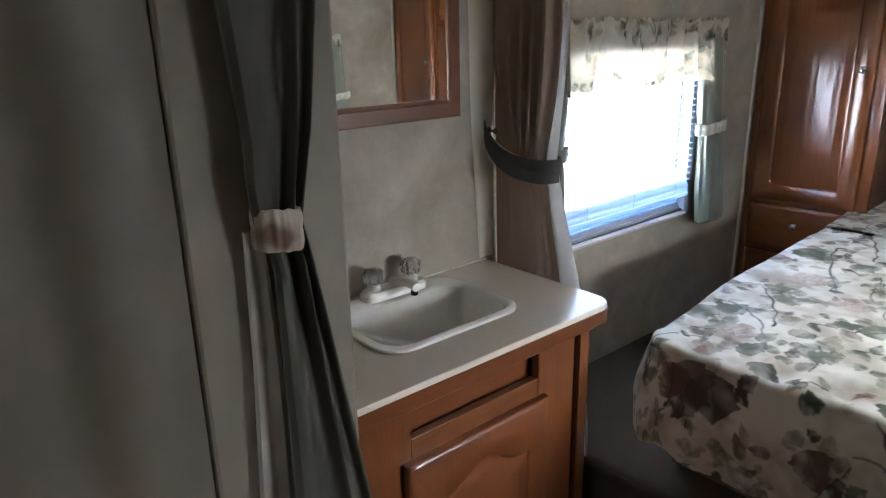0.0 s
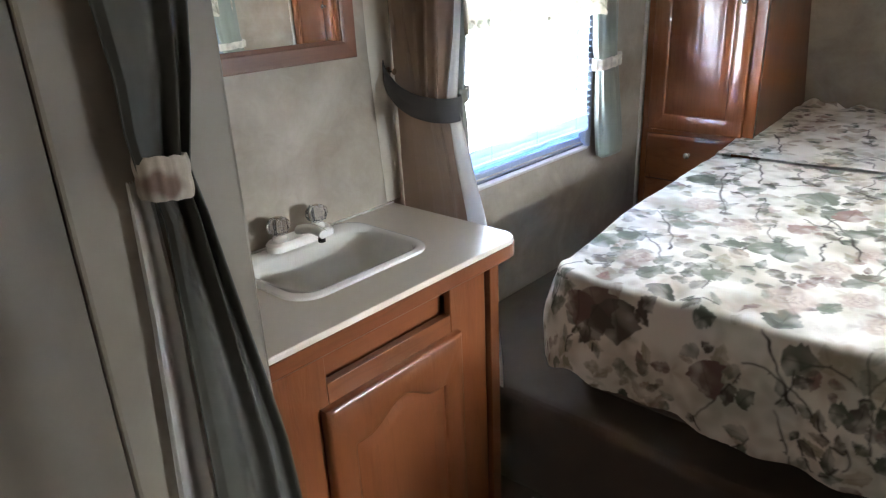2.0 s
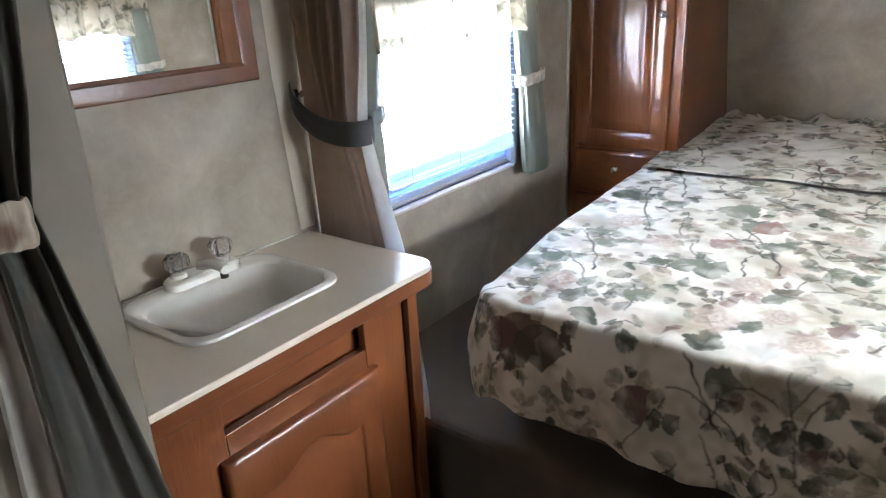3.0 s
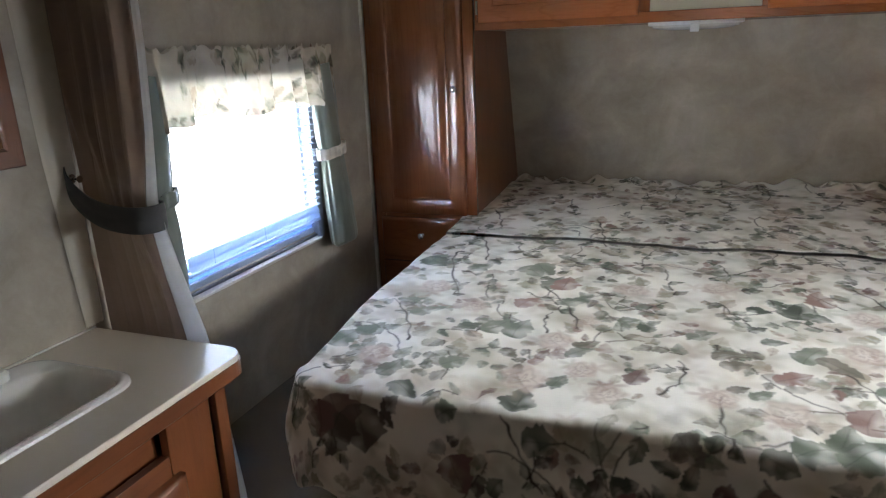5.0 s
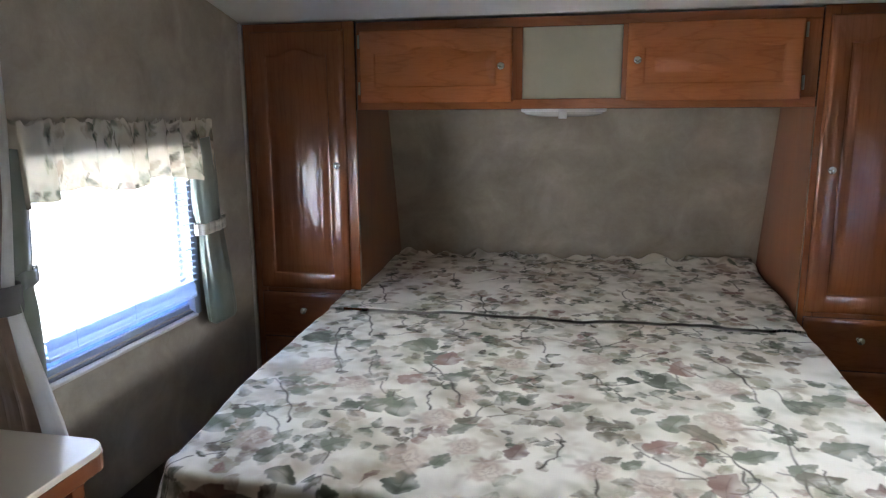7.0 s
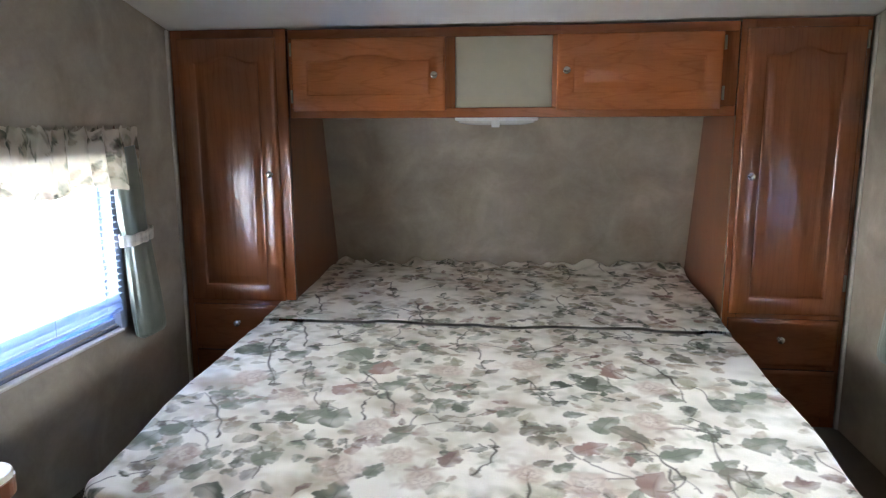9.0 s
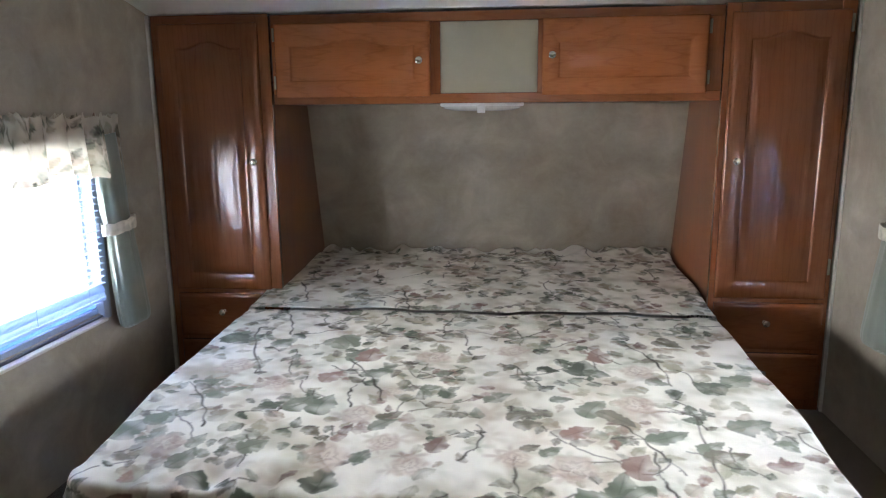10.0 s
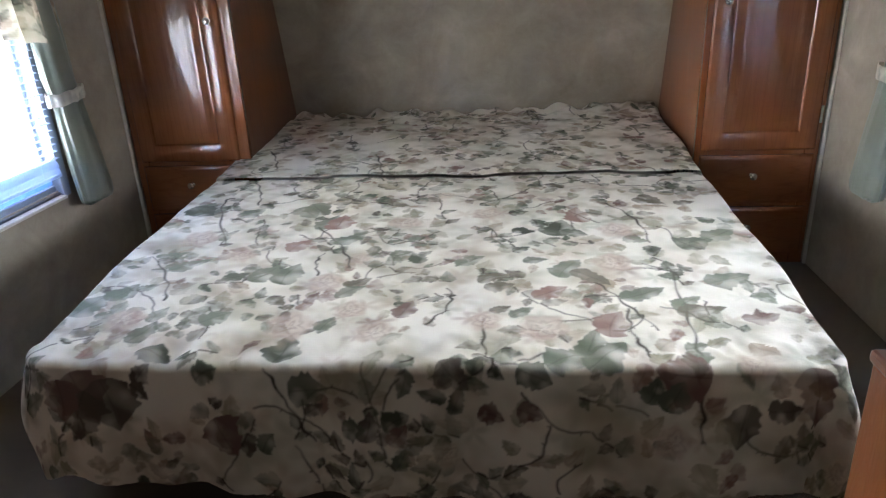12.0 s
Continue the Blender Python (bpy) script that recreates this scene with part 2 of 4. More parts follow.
def outline(w, h, inset, margin=0.0, arch=0.0, k=16):
    """A rectangle, or with arch a panel shape with a cathedral top, as a ring of (u, v)."""
    m0 = margin + inset
    u0, u1, v0, v1 = m0, w - m0, m0, h - m0
    pts = [(u0 + (u1 - u0) * i / k, v0) for i in range(k)] + [(u1, v0 + (v1 - arch - v0) * i / k) for i in range(k)]
    for i in range(k):
        s = 1 - 2 * i / k
        rise = 0.5 + 0.5 * math.cos(math.pi * s / 0.78) if abs(s) < 0.78 else 0.0
        pts.append((u1 + (u0 - u1) * i / k, v1 - arch * (1 - rise)))
    return pts + [(u0, v1 - arch + (v0 - v1 + arch) * i / k) for i in range(k)]


def door_front(parent, name, at, u, n, w, h, margin, arch, wood, panel_wood, label=""):
    """A framed door with a raised panel: at is its lower corner on the cabinet's face, u its width's way, n outwards."""
    at, u, n, up = Vector(at), Vector(u), Vector(n), Vector((0, 0, 1))
    ring = lambda inset, d, mg=0.0, ar=0.0: [at + u * a + up * b + n * d for a, b in outline(w, h, inset, mg, ar)]
    rings = [ring(0, 0), ring(0, 0.012), ring(0.003, 0.016), ring(0.009, 0.019), ring(0, 0.019, margin, arch), ring(0.004, 0.0165, margin, arch), ring(0.007, 0.0125, margin, arch)]
    leaf = part(name, loops(rings, cap=False), wood, parent, label, True)
    rings = [ring(0.006, 0.0132, margin, arch), ring(0.012, 0.0128, margin, arch), ring(0.016, 0.0134, margin, arch), ring(0.036, 0.0172, margin, arch), ring(0.039, 0.0176, margin, arch)]
    part("panel", loops(rings), panel_wood, leaf, "", True)
    return leaf


def drawer_front(parent, at, u, n, w, h, wood):
    at, u, n, up = Vector(at), Vector(u), Vector(n), Vector((0, 0, 1))
    ring = lambda inset, d: [at + u * a + up * b + n * d for a, b in outline(w, h, inset, k=4)]
    return part("drawer", loops([ring(0, 0), ring(0, 0.012), ring(0.004, 0.016), ring(0.010, 0.019), ring(0.016, 0.019)]), wood, parent, "", True)


def knob(parent, at, n):
    return part("knob", lathe([(0.0075, 0), (0.0075, 0.003), (0.0045, 0.006), (0.0045, 0.012), (0.010, 0.016), (0.0125, 0.020), (0.012, 0.024), (0.008, 0.027), (0.003, 0.028)], at, n), CHROME, parent, "round polished metal knob", True)


# ---- the room's shell ----
FRONT_T, FRONT_B = 0.43, 0.62      # the nose wall leans: its y under the overhead box and at the bed
LOW = -0.30                        # the lower floor beside the bed platform
LEDGE = -1.34


def side_wall(name, x0, x1, label):
    y0, y1, z0, z1 = WIN
    if x0 > 1:
        y0, y1 = y0 + EAST, y1 + EAST
    bm = bmesh.new()
    for ya, yb, za, zb in ((-4.8, y0, LOW - 0.1, 2.0), (y1, 0.9, LOW - 0.1, 2.0), (y0, y1, LOW - 0.1, z0), (y0, y1, z1, 2.0)):
        box(x0, x1, ya, yb, za, zb, bm=bm)
    bmesh.ops.remove_doubles(bm, verts=bm.verts, dist=1e-5)
    return structure(name, bm, WALLPAPER, label)


side_wall("wall_west", -0.06, 0.0, "mottled beige-grey papered side wall with a window")
side_wall("wall_east", WIDE, WIDE + 0.06, "mottled beige-grey papered side wall with a window")
bm = bmesh.new()
prof = [(FRONT_B + 0.09, -0.1), (FRONT_B + 0.09, 0.3), (FRONT_B, 0.40), (FRONT_T, 1.09), (FRONT_T - 0.09, 1.42), (FRONT_T - 0.07, 1.6), (0.9, 1.6), (0.9, -0.1)]
loops([[Vector((x, y, z)) for y, z in prof] for x in (0.001, WIDE - 0.001)], bm, cap=True, cap0=True)
structure("wall_north", bm, WALLPAPER, "leaning grey papered nose wall behind the bed")
structure("wall_south", box(-0.06, WIDE + 0.06, -4.86, -4.8, LOW - 0.1, 2.0), WHITE_PANEL_SHADED, "plain wall that closes the hallway")
bm = bmesh.new()
prof = [(0.9, 1.36), (0.0, 1.405), (-1.15, 1.65), (-4.85, 1.65), (-4.85, 1.72), (-1.15, 1.72), (0.9, 1.5)]
loops([[Vector((x, y, z)) for y, z in prof] for x in (-0.06, WIDE + 0.06)], bm, cap=True, cap0=True)
structure("ceiling", bm, CEILING, "pale grey sloping ceiling panel")
bm = box(-0.05, WIDE + 0.05, LEDGE, 0.88, LOW, 0.0, 0.03, seg=4)
structure("floor_ledge", bm, CARPET, "raised floor with dark taupe carpet round the bed")
structure("floor", box(-0.05, WIDE + 0.05, -4.84, LEDGE + 0.02, LOW - 0.08, LOW), CARPET, "lower hallway floor with dark taupe carpet")


def backdrop(x, strength):
    m = Mat("bright_outdoors", 1.0)
    m.color((0.8, 0.85, 0.9, 1))
    m.b.inputs["Emission Color"].default_value = (0.86, 0.94, 1.0, 1)
    m.b.inputs["Emission Strength"].default_value = strength
    bm = box(x - 0.05, x + 0.05, -18, 8, -1.05, 5.0)
    structure("backdrop", bm, m.m, "bright hazy outdoors beyond the window")


backdrop(-3.2, 20.0)
backdrop(WIDE + 3.2, 0.9)
structure("ground", box(-60, 60, -60, 60, -1.6, -1.5), GROUND_MAT, "pale gravel ground outside the trailer")

# corner strips between the side walls and the wardrobes
for x0, x1 in ((0.0005, 0.010), (WIDE - 0.010, WIDE - 0.0005)):
    structure("trim", box(x0, x1, -0.016, -0.002, 0.0, 1.40, 0.003), TRIM, "thin off-white corner strip beside the wardrobe")

# hallway partition at the end of the washstand
PX, PY = 0.43, -2.072
bm = box(0.0, PX, -2.301, PY, LOW, 1.648, 0.006)
structure("wall_partition", bm, WHITE_PANEL_SHADED, "off-white panelled hallway partition")
bm = bmesh.new()
ys = np.linspace(-3.6, -2.304, 90)
rows = []
for z in np.linspace(LOW, 1.647, 24):
    rows.append([Vector((PX - 0.002 + 0.008 * math.sin(y * 47 + 0.6 * math.sin(z * 2.1)) * math.exp(-((y + 2.43) / 0.11) ** 2), y, z)) for y in ys])
loops(rows, bm, cap=False, closed=False)
back = bmesh.ops.extrude_face_region(bm, geom=bm.faces[:])
for v in back["geom"]:
    if isinstance(v, bmesh.types.BMVert):
        v.co.x = 0.36
structure("wall_hall", bm, HALL_PANEL, "grey-beige soft wavy hallway panel", True)
structure("wall_hall_east", box(1.95, 2.0, -4.79, -2.75, LOW, 1.647), WHITE_PANEL_SHADED, "plain hallway wall")


# ---- built-in cabinets round the bed ----
OUT = (0, -1, 0)


def wardrobe(x0, x1, hinge_left, label):
    w = thing("wardrobe", ((x0 + x1) / 2, 0.3, 0.0), label, "wardrobe", "wardrobes beside the bed")
    body = bmesh.new()
    back = [(0.022, 0.001), (0.022, 1.402), (0.30, 1.372), (FRONT_T - 0.06, 1.35), (FRONT_T, 1.09), (FRONT_B, 0.40), (FRONT_B, 0.001)]
    loops([[Vector((x, y, z)) for y, z in back] for x in (x0 + 0.012, x1 - 0.002)], body, cap=True, cap0=True)
    part("body", body, OAK_DARK, w)
    a, b = x0 + 0.012, x1
    for ya, yb, za, zb, nm in ((a, a + 0.045, 0.001, 1.40, "stile"), (b - 0.045, b, 0.001, 1.40, "stile")):
        part(nm, box(ya, yb, 0.0, 0.021, za, zb, 0.002), ROBE_Z, w)
    for za, zb in ((1.36, 1.40), (0.392, 0.425), (0.212, 0.232), (0.001, 0.045)):
        part("rail", box(a + 0.046, b - 0.046, 0.001, 0.021, za, zb, 0.001), ROBE_X, w)
    # dark sheet as the shade behind door and drawers
    part("painted_interior_shade", box(a + 0.047, b - 0.047, 0.019, 0.0215, 0.046, 1.359), GAP_SHADE, w)
    d0, d1 = (a + 0.030, b - 0.038) if hinge_left else (a + 0.018, b - 0.018)
    door = door_front(w, "door", (d0, 0.0, 0.412), (1, 0, 0), OUT, d1 - d0, 0.957, 0.058, 0.024, ROBE_Z, ROBE_Z)
    knob(door, (d1 - 0.030 if hinge_left else d0 + 0.033, -0.019, 0.889), OUT)
    if not hinge_left:
        for z in (0.50, 1.30):
            part("hinge", lathe([(0.0045, 0), (0.0045, 0.055)], (d1 + 0.004, -0.012, z), (0, 0, 1), 10), BRASS, w)
    for z0, z1, zk in ((0.228, 0.395, 0.329), (0.042, 0.212, 0.146)):
        dr = drawer_front(w, (d0, 0.0, z0), (1, 0, 0), OUT, d1 - d0, z1 - z0, ROBE_X)
        knob(dr, ((d0 + d1) / 2 - (0.003 if hinge_left else 0.012), -0.019, zk), OUT)
    return w


wardrobe(0.0, 0.442, True, "tall glossy oak wardrobe with arched door and two drawers")
wardrobe(1.974, WIDE - 0.012, False, "tall dark oak wardrobe with arched door and two drawers")

ov = thing("overhead_cabinet", (1.2, 0.2, 1.088), "oak overhead cabinet with two doors and a pale centre panel", "cabinet")
OX0, OX1, OY, OZ0, OZ1 = 0.446, 1.984, 0.012, 1.090, 1.396
bm = bmesh.new()
prof = [(OY + 0.02, OZ0), (OY + 0.02, OZ1), (0.33, 1.362), (FRONT_T - 0.05, 1.35), (FRONT_T - 0.003, OZ0)]
loops([[Vector((x, y, z)) for y, z in prof] for x in (OX0, OX1)], bm, cap=True, cap0=True)
part("body", bm, OAK_DARK, ov)
for za, zb in ((OZ0 - 0.002, OZ0 + 0.032), (OZ1 - 0.034, OZ1)):
    part("rail", box(OX0, OX1, OY, OY + 0.019, za, zb, 0.003), OAK_X, ov)
for xa, xb in ((OX0, OX0 + 0.03), (1.005, 1.044), (1.377, 1.412), (OX1 - 0.064, OX1)):
    part("stile", box(xa, xb, OY + 0.001, OY + 0.019, OZ0 + 0.0325, OZ1 - 0.0345, 0.001), OAK_Z, ov)
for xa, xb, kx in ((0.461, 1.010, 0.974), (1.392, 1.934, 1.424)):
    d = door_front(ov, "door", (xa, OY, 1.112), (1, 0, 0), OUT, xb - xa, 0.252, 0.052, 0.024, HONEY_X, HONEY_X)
    knob(d, (kx, OY - 0.019, 1.232 if kx < 1.2 else 1.242), OUT)
for x in (0.456, 1.940):
    for z in (1.142, 1.305):
        part("hinge", lathe([(0.004, 0), (0.004, 0.045)], (x, OY - 0.008, z), (0, 0, 1), 10), BRASS, ov)
part("centre_panel", box(1.0445, 1.3765, OY + 0.006, OY + 0.016, OZ0 + 0.033, OZ1 - 0.035, 0.001), PALE_PANEL, ov, "flat pale sage panel")

# lamp under the overhead cabinet, switched off
lamp = thing("reading_lamp", (1.184, 0.09, 1.09), "white oval under-cabinet lamp switched off", "lamp")
ring = lambda s, z: [Vector((1.184 + s * 0.150 * math.copysign(abs(math.cos(a)) ** 0.7, math.cos(a)), 0.095 + s * 0.058 * math.sin(a), z)) for a in np.linspace(0, 2 * math.pi, 40, endpoint=False)]
part("base", loops([ring(1.0, 1.0898), ring(1.0, 1.080), ring(0.96, 1.077)], cap0=True), VINYL, lamp, "", True)
part("diffuser", loops([ring(0.93, 1.077), ring(0.9, 1.070), ring(0.74, 1.064), ring(0.45, 1.061)]), LENS, lamp, "pale clear lens", True)
part("switch", box(1.170, 1.198, 0.025, 0.048, 1.054, 1.080, 0.003), VINYL, lamp)

# ---- washstand ----
CT, VX = 0.465, 0.405
vanity = thing("washstand_cabinet", (0.2, -1.75, LOW), "honey oak washstand cabinet with an arched panel door", "cabinet")
VY0, VY1, VF = PY + 0.003, -1.428, 0.372
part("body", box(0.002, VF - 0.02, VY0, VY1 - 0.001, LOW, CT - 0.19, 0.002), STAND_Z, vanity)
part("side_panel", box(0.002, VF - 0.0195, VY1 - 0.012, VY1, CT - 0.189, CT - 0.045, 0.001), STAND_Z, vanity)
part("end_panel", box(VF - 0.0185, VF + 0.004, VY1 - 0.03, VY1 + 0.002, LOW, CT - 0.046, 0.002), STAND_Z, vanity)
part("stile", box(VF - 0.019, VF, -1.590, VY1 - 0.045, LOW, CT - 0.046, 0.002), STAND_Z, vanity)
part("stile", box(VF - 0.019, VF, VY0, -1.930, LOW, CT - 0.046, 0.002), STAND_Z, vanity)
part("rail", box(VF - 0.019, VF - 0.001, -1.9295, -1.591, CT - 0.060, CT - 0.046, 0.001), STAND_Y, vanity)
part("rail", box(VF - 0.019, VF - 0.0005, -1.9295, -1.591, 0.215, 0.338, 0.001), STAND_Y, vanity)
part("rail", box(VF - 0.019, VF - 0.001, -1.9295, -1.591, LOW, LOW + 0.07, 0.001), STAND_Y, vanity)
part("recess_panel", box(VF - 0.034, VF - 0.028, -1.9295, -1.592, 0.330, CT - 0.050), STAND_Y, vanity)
# dark sheets as the shade behind the door and beside the end panel
part("painted_interior_shade", box(VF - 0.0198, VF - 0.014, -1.929, -1.592, LOW + 0.071, 0.214), GAP_SHADE, vanity)
part("painted_gap_shade", box(VF - 0.019, VF - 0.012, VY1 - 0.0445, VY1 - 0.0305, LOW, CT - 0.048), GAP_SHADE, vanity)
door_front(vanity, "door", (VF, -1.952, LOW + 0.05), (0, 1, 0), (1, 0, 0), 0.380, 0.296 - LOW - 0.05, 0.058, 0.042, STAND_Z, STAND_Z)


def rounded(x0, x1, y0, y1, r, z, n=8):
    """A rounded rectangle as a ring; r: radii at (x0,y0), (x1,y0), (x1,y1), (x0,y1)."""
    pts = []
    for (cx, cy, rr, a0) in ((x0 + r[0], y0 + r[0], r[0], 180), (x1 - r[1], y0 + r[1], r[1], 270), (x1 - r[2], y1 - r[2], r[2], 0), (x0 + r[3], y1 - r[3], r[3], 90)):
        for i in range(n + 1):
            a = radians(a0 + 90 * i / n)
            pts.append(Vector((cx + rr * math.cos(a), cy + rr * math.sin(a), z)))
    return pts


top = thing("countertop", (0.2, -1.72, CT - 0.045), "beige laminate countertop with an oak edge on the washstand", "countertop")
C = (0.002, VX, PY + 0.002, -1.382)
S = (0.018, 0.302, -1.915, -1.548)
cr = (0.004, 0.004, 0.045, 0.004)
part("laminate", loops([rounded(S[0] + .014, S[1] - .014, S[2] + .014, S[3] - .014, (.05,) * 4, CT - 0.012), rounded(S[0] + .014, S[1] - .014, S[2] + .014, S[3] - .014, (.05,) * 4, CT), rounded(*C, cr, CT), rounded(C[0], C[1] + .0015, C[2], C[3] + .0015, cr, CT - 0.003), rounded(C[0], C[1] + .0015, C[2], C[3] + .0015, cr, CT - 0.012)], cap=False), LAMINATE, top)
part("edge_band", loops([rounded(C[0], C[1], C[2], C[3], cr, CT - 0.012), rounded(C[0], C[1] + 0.003, C[2], C[3] + 0.003, cr, CT - 0.013), rounded(C[0], C[1] + 0.003, C[2], C[3] + 0.003, cr, CT - 0.042), rounded(C[0], C[1] - 0.001, C[2], C[3] - 0.001, cr, CT - 0.046), rounded(S[0] + .012, S[1] - .012, S[2] + .012, S[3] - .012, (.05,) * 4, CT - 0.046)], cap=False), STAND_Y, top, "oak edge band")
part("caulk_bead", loops([[Vector((0.0 + 0.006 * (1 + math.cos(a)) * 0.5, y, CT + 0.005 * (0.5 + 0.5 * math.sin(a)) + 0.0005)) for a in np.linspace(0, 2 * math.pi, 10, endpoint=False)] for y in np.linspace(-2.06, -1.385, 30)], cap0=True), SINK, top, "glossy white sealing bead", True)

basin = thing("sink", (0.16, -1.73, CT), "rounded white plastic drop-in sink", "sink")
rr = lambda i, z, k=0.0, r=0.06: rounded(S[0] + i + k, S[1] - i, S[2] + i, S[3] - i, (max(r - i * 0.4, 0.02),) * 4, z, 8)
# the bowl falls gently from the partition end to its deep end
slope = lambda i, near, far, d: rounded(S[0] + i + 0.048, S[1] - i, S[2] + near, S[3] - far, (0.03,) * 4, CT - d, 8)
part("bowl", loops([rr(0, CT + 0.001), rr(0.001, CT + 0.006), rr(0.006, CT + 0.0095), rr(0.011, CT + 0.0105), rr(0.016, CT + 0.009, 0.040), rr(0.021, CT + 0.002, 0.044), slope(0.026, 0.028, 0.026, 0.012), slope(0.040, 0.090, 0.036, 0.045), slope(0.056, 0.155, 0.046, 0.080), slope(0.074, 0.195, 0.058, 0.100), slope(0.092, 0.215, 0.082, 0.104)], cap=True), SINK, basin, "", True)
part("drain", lathe([(0.020, 0), (0.020, 0.002), (0.014, 0.0025), (0.012, -0.001)], (0.184, -1.665, CT - 0.1037), (0, 0, 1)), CHROME, basin, "", True)

tap = thing("faucet", (0.048, -1.72, CT + 0.010), "white two-handle faucet with clear crystal knobs", "faucet")
part("base", loops([rounded(0.024, 0.076, -1.806, -1.634, (.024,) * 4, CT + 0.0105), rounded(0.024, 0.076, -1.806, -1.634, (.024,) * 4, CT + 0.024), rounded(0.029, 0.071, -1.800, -1.640, (.02,) * 4, CT + 0.030)], cap0=True), SINK, tap, "", True)
spout = []
for s in np.linspace(0, 1, 9):
    cx, cz, hw, hh = 0.050 + 0.085 * s, CT + 0.038 + 0.012 * math.sin(math.pi * s * 0.8), 0.014 - 0.002 * s, 0.012 - 0.003 * s
    spout.append([Vector((cx, -1.72 + hw * math.cos(a), cz + hh * math.sin(a))) for a in np.linspace(0, 2 * math.pi, 16, endpoint=False)])
sp = part("spout", loops(spout, cap0=True), SINK, tap, "", True)
part("aerator", lathe([(0.008, 0), (0.008, -0.009), (0.006, -0.010)], (0.126, -1.72, CT + 0.036), (0, 0, 1)), DARK, sp, "dark spout outlet", True)
for y in (-1.772, -1.668):
    part("collar", lathe([(0.017, 0), (0.016, 0.008), (0.010, 0.013)], (0.048, y, CT + 0.029), (0, 0, 1)), SINK, tap, "", True)
    bm = bmesh.new()
    rings = []
    for r, h in ((0.012, 0), (0.022, 0.007), (0.026, 0.016), (0.025, 0.028), (0.018, 0.036), (0.010, 0.038)):
        rings.append([Vector((0.048 + r * (1 if k % 2 else 0.84) * math.cos(k * math.pi / 8), y + r * (1 if k % 2 else 0.84) * math.sin(k * math.pi / 8), CT + 0.042 + h)) for k in range(16)])
    kn = part("handle", loops(rings, bm, cap0=True), ACRYLIC, tap, "clear faceted acrylic knob")
    part("cap", lathe([(0.007, 0), (0.007, 0.0015), (0.004, 0.003)], (0.048, y, CT + 0.0802), (0, 0, 1), 14), CHROME, kn, "", True)

# framed mirror on the wall over the sink
mir = thing("wall_mirror", (0.0, -1.75, 0.845), "rectangular wall mirror in a wide oak frame over the sink", "mirror")
MY0, MY1, MZ0, MZ1, FW = -2.06, -1.478, 0.846, 1.42, 0.043


def molding(pa, pb, inn, wood):
    """One mitred side of the frame from pa to pb; inn points to the picture's middle."""
    pa, pb, inn = Vector(pa), Vector(pb), Vector(inn)
    along = (pb - pa).normalized()
    rings = []
    for p, s in ((pa, 1), (pb, -1)):
        rings.append([p + inn * t + along * s * t + Vector((d, 0, 0)) for t, d in ((0, 0.001), (0, 0.015), (0.003, 0.018), (0.008, 0.0185), (FW - 0.010, 0.0185), (FW - 0.007, 0.0165), (FW, 0.015), (FW, 0.001))])
    return part("frame_side", loops(rings, cap0=True), wood, mir)


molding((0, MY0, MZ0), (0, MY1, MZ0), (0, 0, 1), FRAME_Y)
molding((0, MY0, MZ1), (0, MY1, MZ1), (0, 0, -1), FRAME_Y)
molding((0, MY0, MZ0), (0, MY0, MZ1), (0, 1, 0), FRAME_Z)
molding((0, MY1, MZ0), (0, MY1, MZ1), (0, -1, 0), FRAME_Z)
# the glass sits a trifle askew in its frame
bm = box(0.0, 0.003, MY0 + FW - 0.003, MY1 - FW + 0.003, MZ0 + FW - 0.003, MZ1 - FW + 0.003)
for v in bm.verts:
    v.co.x += 0.0075 + 0.017 * (v.co.y - (MY0 + MY1) / 2) - 0.004 * (v.co.z - (MZ0 + MZ1) / 2)
part("glass", bm, MIRROR, mir, "mirror glass")

# ---- windows with blinds ----


def window(name, side):
    """side: 0 the west wall, 1 the east wall."""
    y0, y1, z0, z1 = WIN
    X = (lambda d: d) if side == 0 else (lambda d: WIDE - d)
    w = tagged(thing(name, (X(0.0), -0.78, z0), "white framed side window with bright daylight outside", "window"), kind="structure")
    fr = lambda nm, a, b, c, d, e, f, paint=FRAME_SHADE: part(nm, box(min(X(a), X(b)), max(X(a), X(b)), c, d, e, f, 0.003), paint, w)
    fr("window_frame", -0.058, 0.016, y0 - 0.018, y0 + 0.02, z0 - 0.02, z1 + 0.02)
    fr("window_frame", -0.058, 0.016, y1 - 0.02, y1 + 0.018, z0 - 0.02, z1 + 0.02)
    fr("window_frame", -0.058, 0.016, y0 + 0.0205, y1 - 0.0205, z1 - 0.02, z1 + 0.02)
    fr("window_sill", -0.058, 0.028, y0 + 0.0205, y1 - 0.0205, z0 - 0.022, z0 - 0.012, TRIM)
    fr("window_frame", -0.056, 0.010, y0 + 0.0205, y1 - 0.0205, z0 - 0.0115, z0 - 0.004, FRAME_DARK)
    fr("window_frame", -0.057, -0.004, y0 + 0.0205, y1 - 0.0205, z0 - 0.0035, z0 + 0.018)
    fr("window_frame", -0.057, -0.010, y0 + 0.0205, y1 - 0.0205, z0 + 0.0185, z0 + 0.058, FRAME_SKY_CAST)
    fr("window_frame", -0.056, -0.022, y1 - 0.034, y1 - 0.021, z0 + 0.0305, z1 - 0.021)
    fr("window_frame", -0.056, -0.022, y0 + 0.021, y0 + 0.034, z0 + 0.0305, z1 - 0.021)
    p = part("pane", box(min(X(-0.038), X(-0.034)), max(X(-0.038), X(-0.034)), y0 + 0.0345, y1 - 0.0345, z0 + 0.0305, z1 - 0.0205), GLASS, w)
    p.visible_shadow = False
    w.location.y += EAST * side
    return w


window("window_1", 0)
window("window_2", 1)


